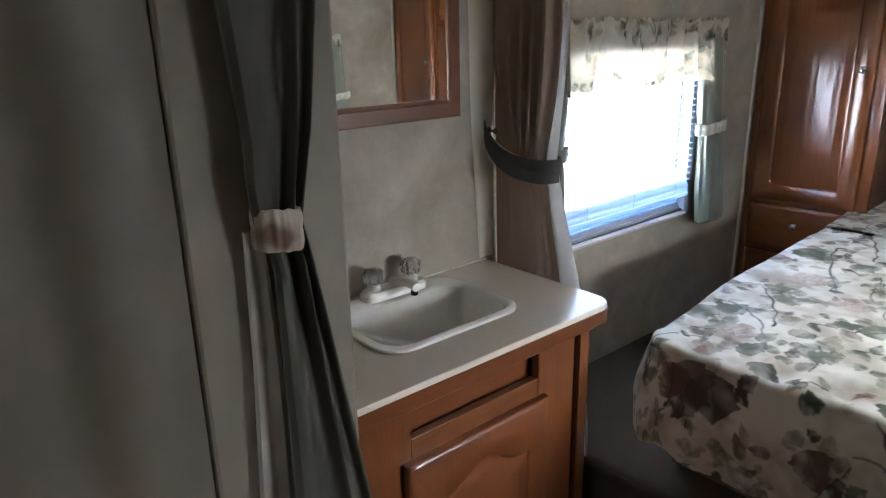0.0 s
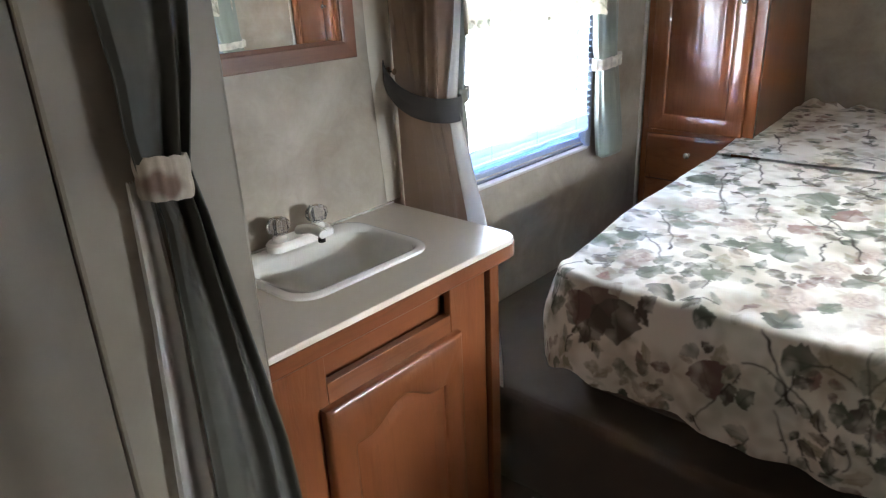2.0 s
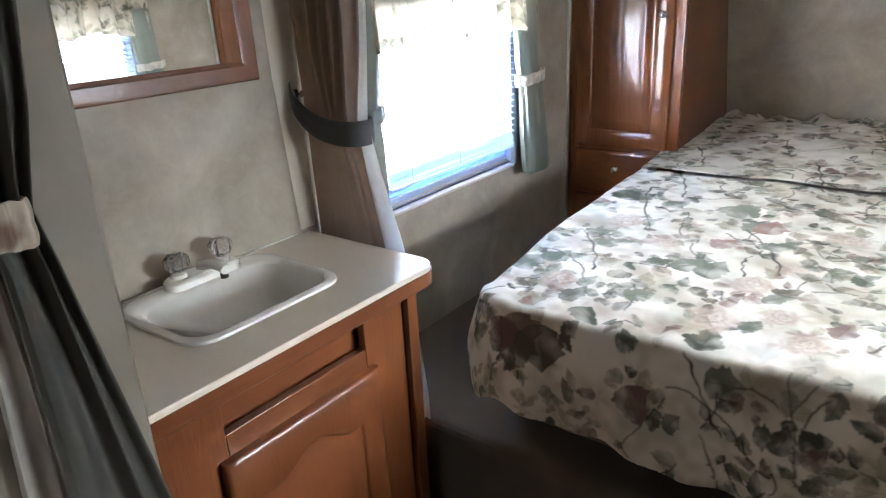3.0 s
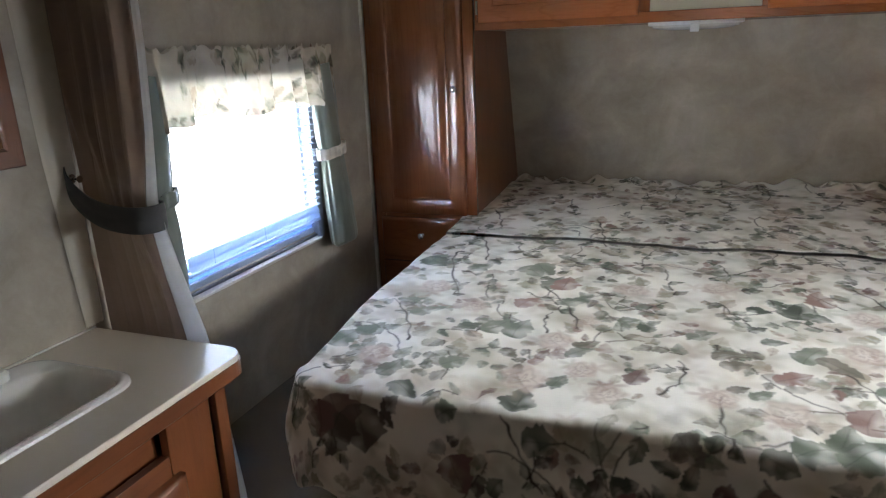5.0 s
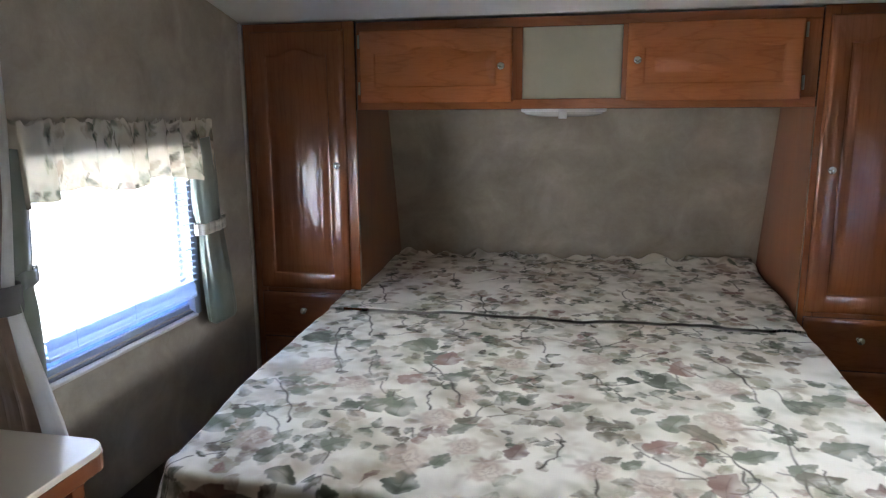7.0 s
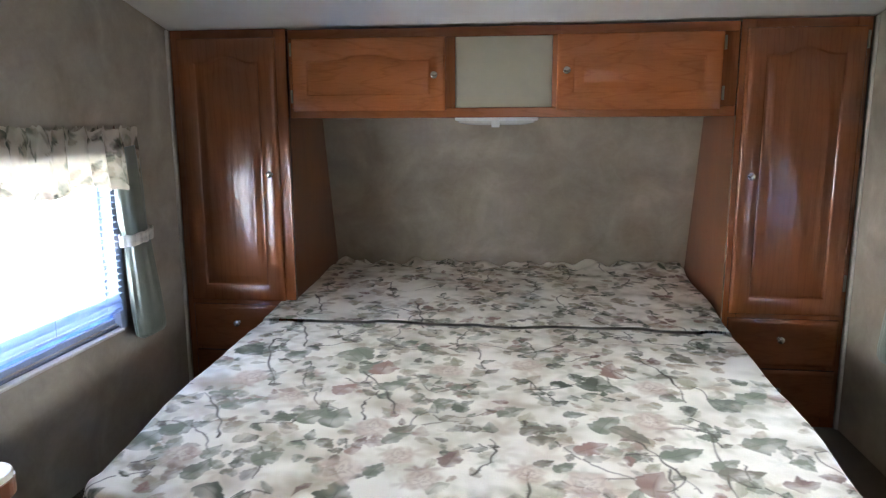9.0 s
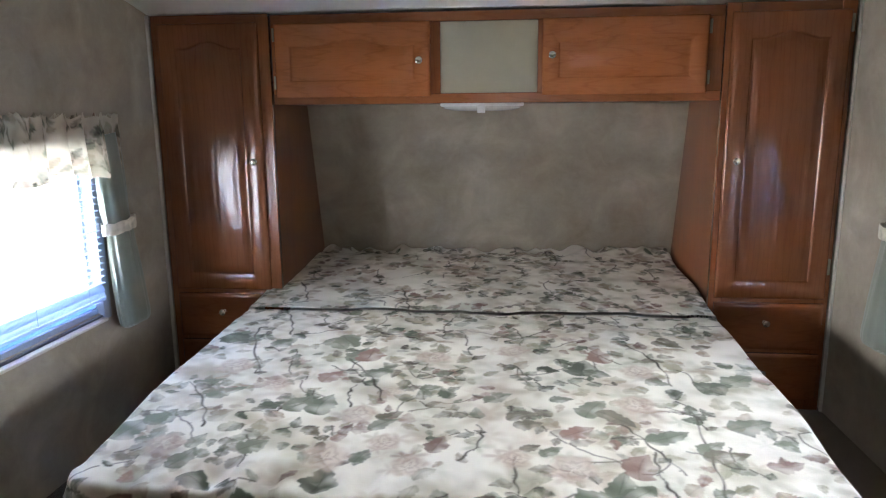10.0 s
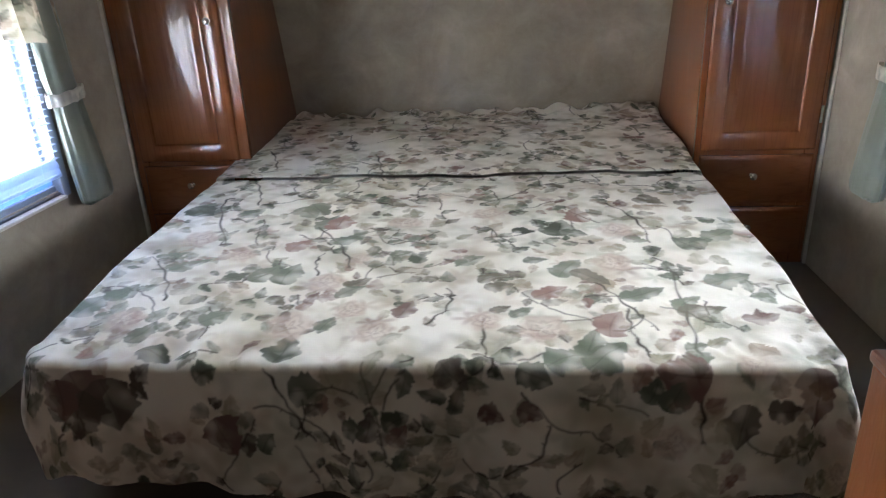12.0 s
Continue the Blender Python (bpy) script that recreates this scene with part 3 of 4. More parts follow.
def blind(side, tilt, bottom, lower):
    X = (lambda d: d) if side == 0 else (lambda d: WIDE - d)
    sg = 1 if side == 0 else -1
    b = thing("window_blind", (X(0.022), -0.78, 0.99), "white horizontal slat blind lowered with open slats", "blind", "window blinds")
    y0, y1 = WIN[0] + 0.024, WIN[1] - 0.024
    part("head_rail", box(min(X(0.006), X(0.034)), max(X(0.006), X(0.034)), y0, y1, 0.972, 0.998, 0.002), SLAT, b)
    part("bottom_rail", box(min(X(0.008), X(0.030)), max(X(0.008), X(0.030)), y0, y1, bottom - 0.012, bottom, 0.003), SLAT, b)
    def slat_mesh(deg):
        c, s = math.cos(radians(deg)), math.sin(radians(deg))
        rings = []
        for y in (y0, y1):
            prof = []
            for k in range(5):
                u = -0.0125 + 0.00625 * k
                h = 0.0022 * (1 - (u / 0.0125) ** 2)
                prof.append(Vector((sg * (u * c + h * s), y, h * c - u * s)))
            rings.append(prof + [p - Vector((0, 0, 0.0006)) for p in prof[::-1]])
        bm = loops(rings, cap0=True)
        bm.transform(Matrix.Translation(ORIGIN[b.name] * 1.0 - Vector((0, ORIGIN[b.name].y, 0))))
        return bm

    shared = {}
    z, count = bottom + 0.012, 0
    while z < 0.968:
        deg = 62 if count < lower else tilt
        if deg not in shared:
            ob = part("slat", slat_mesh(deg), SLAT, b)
            shared[deg] = ob.data
        else:
            ob = new("slat", shared[deg])
            ob.parent = b
        ob.location = (0, 0, z - 0.99)
        z += 0.0165 if count < lower else 0.0205
        count += 1
    for y in (y0 + 0.09, (y0 + y1) / 2, y1 - 0.09):
        for d in (0.0065, 0.0335):
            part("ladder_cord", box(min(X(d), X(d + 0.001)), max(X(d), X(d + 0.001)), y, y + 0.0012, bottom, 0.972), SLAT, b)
    b.location.y += EAST * side
    return b


blind(0, -4, 0.498, 2)
blind(1, 20, 0.498, 3)

# ---- bed ----
bed = thing("bed", (1.19, -0.33, 0.0), "low bed on a dark carpeted platform between the wardrobes", "bed")
part("platform", box(0.47, 1.90, -1.20, 0.60, 0.002, 0.20, 0.008), CARPET, bed, "dark carpeted box base")
part("mattress", box(0.455, 1.915, -1.255, 0.60, 0.2005, 0.352, 0.05, seg=4), LINING, bed, "white mattress")


# ---- printed cloth ----
def flower_print(u0, u1, v0, v1, seed, res=0.003, laid=None, leaves=1.0, cream=(229, 225, 214)):
    """A rose and leaf print on a canvas of u0..u1 by v0..v1 metres, as an array of linear colours and its grid size."""
    rng = random.Random(seed)
    nu, nv = int((u1 - u0) / res) + 1, int((v1 - v0) / res) + 1
    img = np.ones((nv, nu, 3)) * np.array(srgb(*cream)[:3])
    soft = lambda x, w: 1 / (1 + np.exp(-np.clip(x / w, -30, 30)))
    wob = [(rng.uniform(20, 90), rng.uniform(20, 90), rng.uniform(0, 6.3)) for _ in range(6)]

    def lay(cu, cv, reach, shape):
        a, b = max(0, int((cu - reach - u0) / res)), min(nu, int((cu + reach - u0) / res) + 2)
        c, d = max(0, int((cv - reach - v0) / res)), min(nv, int((cv + reach - v0) / res) + 2)
        if a >= b or c >= d:
            return
        uu, vv = np.meshgrid(u0 + np.arange(a, b) * res - cu, v0 + np.arange(c, d) * res - cv)
        alpha, col = shape(uu, vv)
        grain = sum(np.sin(p * (uu + cu) + q * (vv + cv) + r) for p, q, r in wob) / 6
        alpha = np.clip(alpha * (0.92 + 0.45 * grain), 0, 1)[..., None]
        img[c:d, a:b] = img[c:d, a:b] * (1 - alpha) + np.array(col) * alpha

    def wash(cu, cv, size, col, strength):
        lay(cu, cv, size * 1.6, lambda u, v: (strength * soft(size - np.hypot(u, v * 1.3) - 0.012 * np.sin(5 * np.arctan2(v, u) + cu * 60), size * 0.22), col))

    def leaf(cu, cv, ang, length, width, col, strength, serrate=0.0):
        ca, sa, bend = math.cos(ang), math.sin(ang), rng.uniform(-0.4, 0.4)
        k1, k2, p1, p2 = rng.uniform(7, 15), rng.uniform(7, 15), rng.uniform(0, 6.3), rng.uniform(0, 6.3)

        def shape(u, v):
            s, t = (u * ca + v * sa) / length, (-u * sa + v * ca) / length
            t = t - bend * s * (1 - s)
            q = np.clip(s, 0, 1)
            lobe = np.where(t > 0, 0.15 * np.sin(s * k1 + p1), 0.15 * np.sin(s * k2 + p2)) + 0.08 * np.sin(s * 31 + p1)
            half = 1.8 * width * q ** 0.55 * (1 - q) ** 1.05 * (1 + lobe + serrate * (2 * np.abs((s * 7) % 1 - 0.5) - 0.5) * 3)
            inside = soft((half - np.abs(t)) * length, 0.0008) * (s > 0) * (s < 1)
            rim = 1 + 0.35 * np.exp(-((half - np.abs(t)) * length / 0.002) ** 2)
            shade = 0.55 + 0.45 * soft(t * length, 0.006) + 0.20 * np.sin(s * k1 + p2) * np.sin(t * 9 + p1) + 0.10 * np.sin(s * 9 + cu * 70)
            return np.clip(1.15 * strength * inside * shade * rim, 0, 1), col
        lay(cu, cv, length * 1.05, shape)
        if strength > 0.62:
            lay(cu, cv, length, lambda u, v: (0.5 * strength * soft(0.0011 - np.abs((-u * sa + v * ca) - bend * (u * ca + v * sa) * (1 - (u * ca + v * sa) / length)), 0.0005) * ((u * ca + v * sa) > 0) * ((u * ca + v * sa) < length * 0.85), tuple(k * 0.45 for k in col)))

    def stem(cu, cv, ang, length, col):
        x, y, w = cu, cv, ang
        for _ in range(int(length / 0.003)):
            lay(x, y, 0.006, lambda u, v: (0.9 * soft(0.0019 - np.hypot(u, v), 0.0006), col))
            w += rng.uniform(-0.24, 0.24)
            if rng.random() < 0.04:
                for k in (0.002, 0.004, 0.006):
                    lay(x + k * math.cos(w + 1.2), y + k * math.sin(w + 1.2), 0.004, lambda u, v: (0.8 * soft(0.0012 - np.hypot(u, v), 0.0005), col))
            x, y = x + 0.003 * math.cos(w), y + 0.003 * math.sin(w)

    def rose(cu, cv, r, col, deep):
        turn = rng.uniform(0, 6.3)
        edge = lambda u, v: r * (1 + 0.10 * np.sin(5 * np.arctan2(v, u) + turn) + 0.05 * np.sin(9 * np.arctan2(v, u)))
        lay(cu, cv, r * 1.5, lambda u, v: ((0.45 + 0.35 * np.hypot(u, v) / r) * soft(edge(u, v) - np.hypot(u, v), 0.003), col))

        def petals(u, v):
            d, a = np.hypot(u, v) / r, np.arctan2(v, u)
            swirl = np.sin(d * 13 + 2.4 * np.sin(3 * a + turn) + 1.2 * np.sin(7 * a + 2 * turn))
            return 0.55 * soft(swirl - 0.35, 0.25) * soft(1.0 - d, 0.08) * (0.35 + 0.65 * np.exp(-(d / 0.55) ** 2)), deep
        lay(cu, cv, r * 1.3, petals)

    greens = [srgb(*c)[:3] for c in ((78, 84, 72), (94, 101, 87), (108, 115, 100), (122, 128, 112), (112, 106, 92), (90, 84, 76))]
    pale = [srgb(*c)[:3] for c in ((158, 156, 134), (174, 168, 146), (164, 150, 130), (180, 164, 146))]
    mauves = [srgb(*c)[:3] for c in ((138, 110, 102), (152, 122, 112), (118, 94, 88))]
    pink, deep = srgb(204, 186, 173)[:3], srgb(140, 112, 101)[:3]
    twig = srgb(58, 50, 44)[:3]
    area = (u1 - u0) * (v1 - v0)
    soft_tones = [srgb(*c)[:3] for c in ((216, 211, 194), (202, 204, 190), (220, 210, 197), (188, 190, 174), (208, 195, 181))]
    laid = laid or {}
    busy = [p[:2] for k in ("roses", "dark", "sage", "mauve", "front") for p in laid.get(k, ())]

    def free(gap):
        """A place away from the large motifs that the print repeats nowhere else."""
        for _ in range(60):
            p = (rng.uniform(u0, u1), rng.uniform(v0, v1))
            if all(math.hypot(p[0] - q[0], p[1] - q[1]) > gap for q in busy):
                return p
        return None

    def along(points, col):
        """A thorny stem bent through three places."""
        a, b, c = (Vector(points[k:k + 2]) for k in (0, 2, 4))
        b = 2 * b - 0.5 * (a + c)
        n = max(8, int(((b - a).length + (c - b).length) / 0.0022))
        for k in range(n):
            t = k / n
            p = a * (1 - t) ** 2 + b * 2 * t * (1 - t) + c * t * t
            x, y = p.x + 0.003 * math.sin(t * 23 + a.x * 40), p.y + 0.003 * math.sin(t * 17 + a.y * 50)
            wide = 0.0021 + 0.0008 * math.sin(t * 11 + a.x * 90)
            lay(x, y, 0.007, lambda u, v: (0.85 * soft(wide - np.hypot(u, v), 0.0007), col))
            if rng.random() < 0.05:
                w = rng.uniform(0, 6.3)
                for d in (0.003, 0.005, 0.007):
                    lay(x + d * math.cos(w), y + d * math.sin(w), 0.004, lambda u, v: (0.8 * soft(0.0013 - np.hypot(u, v), 0.0005), col))

    def patch():
        p = free(0.0)
        wash(*p, rng.uniform(0.014, 0.05), rng.choice(soft_tones), rng.uniform(0.3, 0.75))

    for _ in range(int(area * 110)):
        patch()
    for x, y, r in laid.get("washes", ()):
        for _ in range(4):
            w = rng.uniform(0, 6.3)
            wash(x + 0.5 * r * math.cos(w), y + 0.5 * r * math.sin(w), r * rng.uniform(0.5, 0.9), rng.choice(pale + soft_tones), rng.uniform(0.4, 0.7))
    for _ in range(int(area * 95 * leaves)):
        p = free(0.03)
        if p:
            leaf(*p, rng.uniform(0, 6.3), rng.uniform(0.03, 0.072), rng.uniform(0.3, 0.55), rng.choice(pale), rng.uniform(0.6, 1.0), 0.06)
    # sprays of small leaves on thin twigs
    for _ in range(int(area * 80 * leaves)):
        p = free(0.047)
        if not p:
            continue
        busy.append(p)
        x, y = p
        w, k = rng.uniform(0, 6.3), rng.random()
        tones = mauves if k < 0.15 else greens
        wash(x, y, rng.uniform(0.03, 0.055), rng.choice(pale), rng.uniform(0.3, 0.6))
        for j in range(rng.choice((1, 2, 3, 3, 4))):
            leaf(x, y, w + (1 if j % 2 else -1) * rng.uniform(0.3, 1.2), rng.uniform(0.028, 0.062), rng.uniform(0.34, 0.56), rng.choice(tones), rng.uniform(0.55, 1.05), 0.05)
            step = rng.uniform(0.02, 0.04)
            if k > 0.45:
                stem(x, y, w, step, twig)
            x, y, w = x + step * math.cos(w), y + step * math.sin(w), w + rng.uniform(-0.5, 0.5)
        if k > 0.7:
            stem(x, y, w, rng.uniform(0.05, 0.16), twig)
        if 0.2 < k < 0.28:
            rose(x, y, rng.uniform(0.024, 0.036), pink if k < 0.24 else srgb(214, 202, 184)[:3], deep)
    for points in laid.get("stems", ()):
        along(points, twig)
    for key, tones, fat in (("sage", greens[2:5] + pale[:1], 0.42), ("dark", greens[:4], 0.52), ("blotch", mauves[2:] + greens[5:], 0.85), ("front", greens[:2] + greens[5:] + mauves[2:], 0.62), ("mauve", mauves, 0.50)):
        for x, y, deg, cm in laid.get(key, ()):
            leaf(x, y, radians(deg), min(cm, 10.5) / 100 * 1.06, fat * rng.uniform(0.85, 1.15), rng.choice(tones), rng.uniform(0.95, 1.2), 0.03)
    for x, y, r in laid.get("roses", ()):
        for _ in range(3):
            w = rng.uniform(0, 6.3)
            wash(x + r * math.cos(w), y + r * math.sin(w), r * rng.uniform(0.4, 0.8), rng.choice(mauves + pale), rng.uniform(0.3, 0.6))
        rose(x, y, r, pink if rng.random() < 0.75 else srgb(214, 202, 184)[:3], deep)
    return np.clip(img, 0, 1), (u0, v0, res)


def print_on(me, img, grid, uv):
    """Lays the print on a mesh as a colour attribute; uv: canvas places of its vertices."""
    u0, v0, res = grid
    iu = np.clip(((uv[:, 0] - u0) / res), 0, img.shape[1] - 1.001)
    iv = np.clip(((uv[:, 1] - v0) / res), 0, img.shape[0] - 1.001)
    a, b = iu.astype(int), iv.astype(int)
    fa, fb = (iu - a)[:, None], (iv - b)[:, None]
    a2, b2 = np.minimum(a + 1, img.shape[1] - 1), np.minimum(b + 1, img.shape[0] - 1)
    col = (img[b, a] * (1 - fa) + img[b, a2] * fa) * (1 - fb) + (img[b2, a] * (1 - fa) + img[b2, a2] * fa) * fb
    attr = me.color_attributes.new("print", "FLOAT_COLOR", "POINT")
    attr.data.foreach_set("color", np.hstack([col, np.ones((len(col), 1))]).astype(np.float32).ravel())


def sheet(name, places, parent, material, label="", keep=None, flip=False):
    """A smooth cloth from a grid of places (rows, columns, 3)."""
    nr, nc = places.shape[:2]
    idx = np.arange(nr * nc).reshape(nr, nc)
    quads = np.stack([idx[:-1, :-1], idx[:-1, 1:], idx[1:, 1:], idx[1:, :-1]], -1).reshape(-1, 4)
    if keep is not None:
        quads = quads[keep.reshape(-1)[quads].all(1)]
    if flip:
        quads = quads[:, ::-1]
    base = ORIGIN[parent.name] if parent else Vector()
    me = bpy.data.meshes.new(name)
    me.vertices.add(nr * nc)
    me.vertices.foreach_set("co", (places.reshape(-1, 3) - np.array(base)).astype(np.float32).ravel())
    me.loops.add(quads.size)
    me.loops.foreach_set("vertex_index", quads.astype(np.int32).ravel())
    me.polygons.add(len(quads))
    me.polygons.foreach_set("loop_start", np.arange(0, quads.size, 4, dtype=np.int32))
    me.polygons.foreach_set("use_smooth", np.ones(len(quads), dtype=bool))
    me.update(calc_edges=True)
    me.validate()
    me.materials.append(material)
    ob = new(name, me)
    ob.parent = parent
    ORIGIN[ob.name] = base
    return tagged(ob, label)


def ripple(u, v, seed, terms, lo, hi):
    rng = random.Random(seed)
    out = 0 * u
    for _ in range(terms):
        p, w, a = rng.uniform(lo, hi), rng.uniform(0, 6.3), rng.uniform(0, 6.3)
        out = out + np.sin(p * (u * math.cos(a) + v * math.sin(a)) + w + 1.3 * np.sin(0.4 * p * (v * math.cos(a) - u * math.sin(a)) + w)) / terms
    return out


# ---- bedspread ----
BX0, BX1, BY0, BY1, R, DROP = 0.381, 1.968, -1.303, 0.615, 0.017, 0.335
res = 0.0025
us = np.arange(BX0 - DROP + 0.02, BX1 + DROP - 0.02, res)
vs = np.arange(BY0 - DROP + 0.02, BY1 + 0.004, res)
U, V = np.meshgrid(us, vs)
RC = 0.055
cu = np.clip(U, BX0 + R + RC, BX1 - R - RC)
cv = np.maximum(V, BY0 + R + RC)
du, dv = U - cu, V - cv
reach = np.hypot(du, dv) + 1e-9
nx, ny = du / reach, dv / reach
D = np.maximum(reach - RC, 0)
arc = np.minimum(D / R, math.pi / 2)
down = np.maximum(D - R * math.pi / 2, 0)
top_z = 0.364 + 0.030 * (cv + 1.15) + 0.028 * np.clip((cv + 0.16) / 0.75, 0, 1)
side = np.clip(down / 0.2, 0, 1)
angle = np.arctan2(ny, nx)
phi = np.arctan2(-ny, -nx)
run = (cu - BX0) + np.where(nx < 0, -1, 1) * (cv - BY0 - R - RC) + 0.15 * phi
fold = side * (0.010 * np.sin(run * 21 + 0.8 * np.sin(run * 7)) + 0.008 * np.sin(run * 47 + 2))
flare = (0.006 + 0.012 * np.abs(ny)) * np.sin(np.clip(down / 0.26, 0, 1) * 2.2) + fold * 0.8 + 4 * nx ** 2 * ny ** 2 * 0.032 * np.sin(np.clip(down / 0.16, 0, 1) * 1.9)
hump = np.minimum(reach, RC) + R * np.sin(arc)
loose = (0.005 * np.sin(V * 5.1 + 0.6) + 0.004 * np.sin(V * 13)) * np.clip(D / R, 0, 1)
X = cu + nx * (hump + flare + loose)
Y = cv + ny * (hump + flare)
X = 1.18 + (X - 1.18) * (1 - np.where(X < 1.18, 0.058, 0.034) * np.clip((-0.7 - V) / 0.5, 0, 1))
Z = top_z - R * (1 - np.cos(arc)) - down
flat = 1 - np.clip(D / (R * 1.6), 0, 1)
# quilted softness, creases near the foot edge, the fold across the bed and the bunched head end
Z = Z + flat * (0.006 * ripple(U, V, 3, 7, 8, 22) + 0.0034 * ripple(U, V, 4, 7, 40, 80))
edge = np.exp(-((V - (BY0 + 0.060)) / 0.05) ** 2)
Z = Z + edge * (0.0120 * ripple(U * 1.8, V * 0.7, 5, 5, 18, 42) + 0.0042 * ripple(U * 1.2, V * 0.9, 6, 6, 90, 150))
Y = Y + 0.010 * ripple(U, 0 * U, 15, 5, 12, 45) * np.exp(-((V - BY0) / 0.07) ** 2)
line = -0.192 + 0.009 * np.sin(U * 9) + 0.007 * np.sin(U * 23 + 1) + 0.004 * np.sin(U * 57) + 0.0035 * ripple(U, 0 * U, 31, 4, 70, 120)
tuck = -0.040 * np.clip((V - line + 0.002) / 0.012, 0, 1) ** 0.7
head = np.exp(-((V - BY1) / 0.10) ** 2)
Z = Z + head * (0.022 * ripple(U * 2.0, V, 8, 6, 16, 34) + 0.020 * ripple(U, V, 9, 6, 50, 80) + 0.022 * np.clip((U - 1.3) / 0.6, 0, 1))
Z = Z + 0.006 * ripple(U, V, 12, 5, 20, 34) * side
hem = 0.226 + 0.036 * np.clip(-ny, 0, 1) * np.clip((cu - BX0) / 0.5, 0, 1) * np.clip((BX1 - cu) / 0.3, 0, 1) + 0.003 * np.sin(run * 17)
keep = down < hem
spread = thing("bedspread", (1.18, -0.35, 0.36), "cream bedspread printed with roses and grey-green leaves", "bedspread")
lip = 0.010 - 0.003 * np.exp(-((V - line) / 0.006) ** 2)
cloths = [sheet("main_cloth", np.stack([X, Y, Z + flat * tuck], -1), spread, FLORAL, "", keep & (V < line + 0.06)), sheet("head_cloth", np.stack([X, Y, Z + lip], -1), spread, FLORAL, "", keep & (V > line))]
# where the large motifs of the print lie: leaves as (u, v, degrees, length in cm), roses and washes as (u, v, radius)
DARK_LEAVES = [(0.398, -1.121, 68, 11.5), (0.445, -1.048, 59, 8.8), (0.688, -0.948, 32, 6.4), (0.837, -0.971, 79, 14.3), (0.757, -0.956, 62, 9.5), (0.451, -0.53, 74, 14.5), (0.432, -0.462, -40, 13.6), (0.596, -0.545, 54, 8.6), (0.708, -1.149, 42, 7.1), (0.581, -1.225, 70, 8.4), (0.593, -1.147, 74, 6.6), (0.624, -1.255, -21, 8.5), (0.746, -0.469, -48, 17.3)]
FAR_LEAVES = [(0.783, -0.442, -52, 19.4), (0.849, -0.64, 72, 13.3), (0.974, -1.175, 69, 6.0), (0.912, -1.287, 85, 9.5), (1.439, -0.645, -47, 7.0), (1.479, -0.704, 79, 14.4), (1.489, -0.673, -18, 7.0), (1.368, -0.657, -19, 6.0), (1.643, -0.712, -28, 6.1), (1.696, -0.768, -86, 5.5), (1.765, -0.78, 28, 9.7), (1.833, -0.735, 39, 15.7), (1.788, -0.976, 24, 10.6)]
FOOT_LEAVES = [(1.431, -1.291, 33, 9.8), (1.505, -1.25, 71, 8.4), (1.506, -1.299, 45, 12.2), (1.712, -1.235, -100, 7.8)]
SAGE_LEAVES = [(0.536, -0.899, 38, 10.8), (0.467, -0.811, 20, 8.0), (0.92, -0.753, 51, 12.4), (0.985, -0.975, 34, 6.9), (0.978, -1.031, 43, 7.8), (1.07, -0.815, 17, 6.0), (1.236, -0.869, 33, 7.7), (1.394, -0.856, 10, 5.8), (1.473, -0.943, 61, 17.5), (1.503, -0.906, -44, 12.0), (1.598, -1.039, 28, 12.4), (1.705, -0.449, -12, 6.6), (1.739, -0.399, -56, 9.3), (1.817, -0.47, 13, 5.8), (1.703, -1.093, 47, 8.2), (1.702, -1.098, 12, 9.9), (1.873, -1.015, -58, 5.9), (1.307, -0.992, 15, 6.8), (1.293, -0.96, 26, 7.5), (1.367, -1.121, 41, 6.1), (1.322, -1.094, 24, 4.7), (1.69, -1.236, 23, 5.1), (1.736, -1.222, 23, 4.7), (1.229, -0.716, 40, 5.1)]
MAUVE_LEAVES = [(1.55, -0.614, 92, 14.2), (1.824, -1.126, 18, 7.7), (1.863, -1.117, 94, 3.5), (1.415, -1.039, 36, 8.7), (1.559, -1.196, 72, 10.0), (1.133, -1.124, 75, 8.0), (0.808, -0.789, 58, 8.1), (0.898, -0.646, 88, 15.2)]
FRONT_LEAVES = [(0.943, -1.347, 5, 7.6), (0.723, -1.258, -55, 3.0), (0.634, -1.333, 50, 5.1), (0.626, -1.334, -43, 4.4), (0.761, -1.326, 29, 4.8), (1.087, -1.441, 76, 5.8), (1.126, -1.421, 31, 5.7), (1.135, -1.452, 49, 5.2), (1.045, -1.421, 4, 4.4), (1.378, -1.297, -23, 6.6), (1.306, -1.383, -12, 4.7), (1.643, -1.378, 62, 6.3), (1.612, -1.365, 70, 4.9), (1.787, -1.36, -101, 8.0), (1.821, -1.373, 7, 5.7), (1.894, -1.291, -82, 14.8), (1.378, -1.371, -20, 4.9), (1.236, -1.288, -45, 7.2), (0.88, -1.473, 56, 4.7)]
BLOTCHES = [(0.50, -1.315, -62, 10.5), (0.565, -1.325, -78, 10.5), (0.53, -1.35, -104, 9.5), (0.47, -1.33, -85, 8.0), (0.79, -1.40, -60, 8.0), (1.72, -1.31, 175, 9.0)]
ROSES = [(0.907, -1.153, 0.05), (0.535, -1.132, 0.043), (0.544, -0.692, 0.047), (0.942, -0.958, 0.04), (1.081, -0.597, 0.043), (1.026, -1.086, 0.033), (1.093, -1.18, 0.039), (1.629, -0.664, 0.041), (1.6, -0.861, 0.045), (1.434, -1.16, 0.047), (1.314, -1.136, 0.033), (1.302, -0.54, 0.04)]
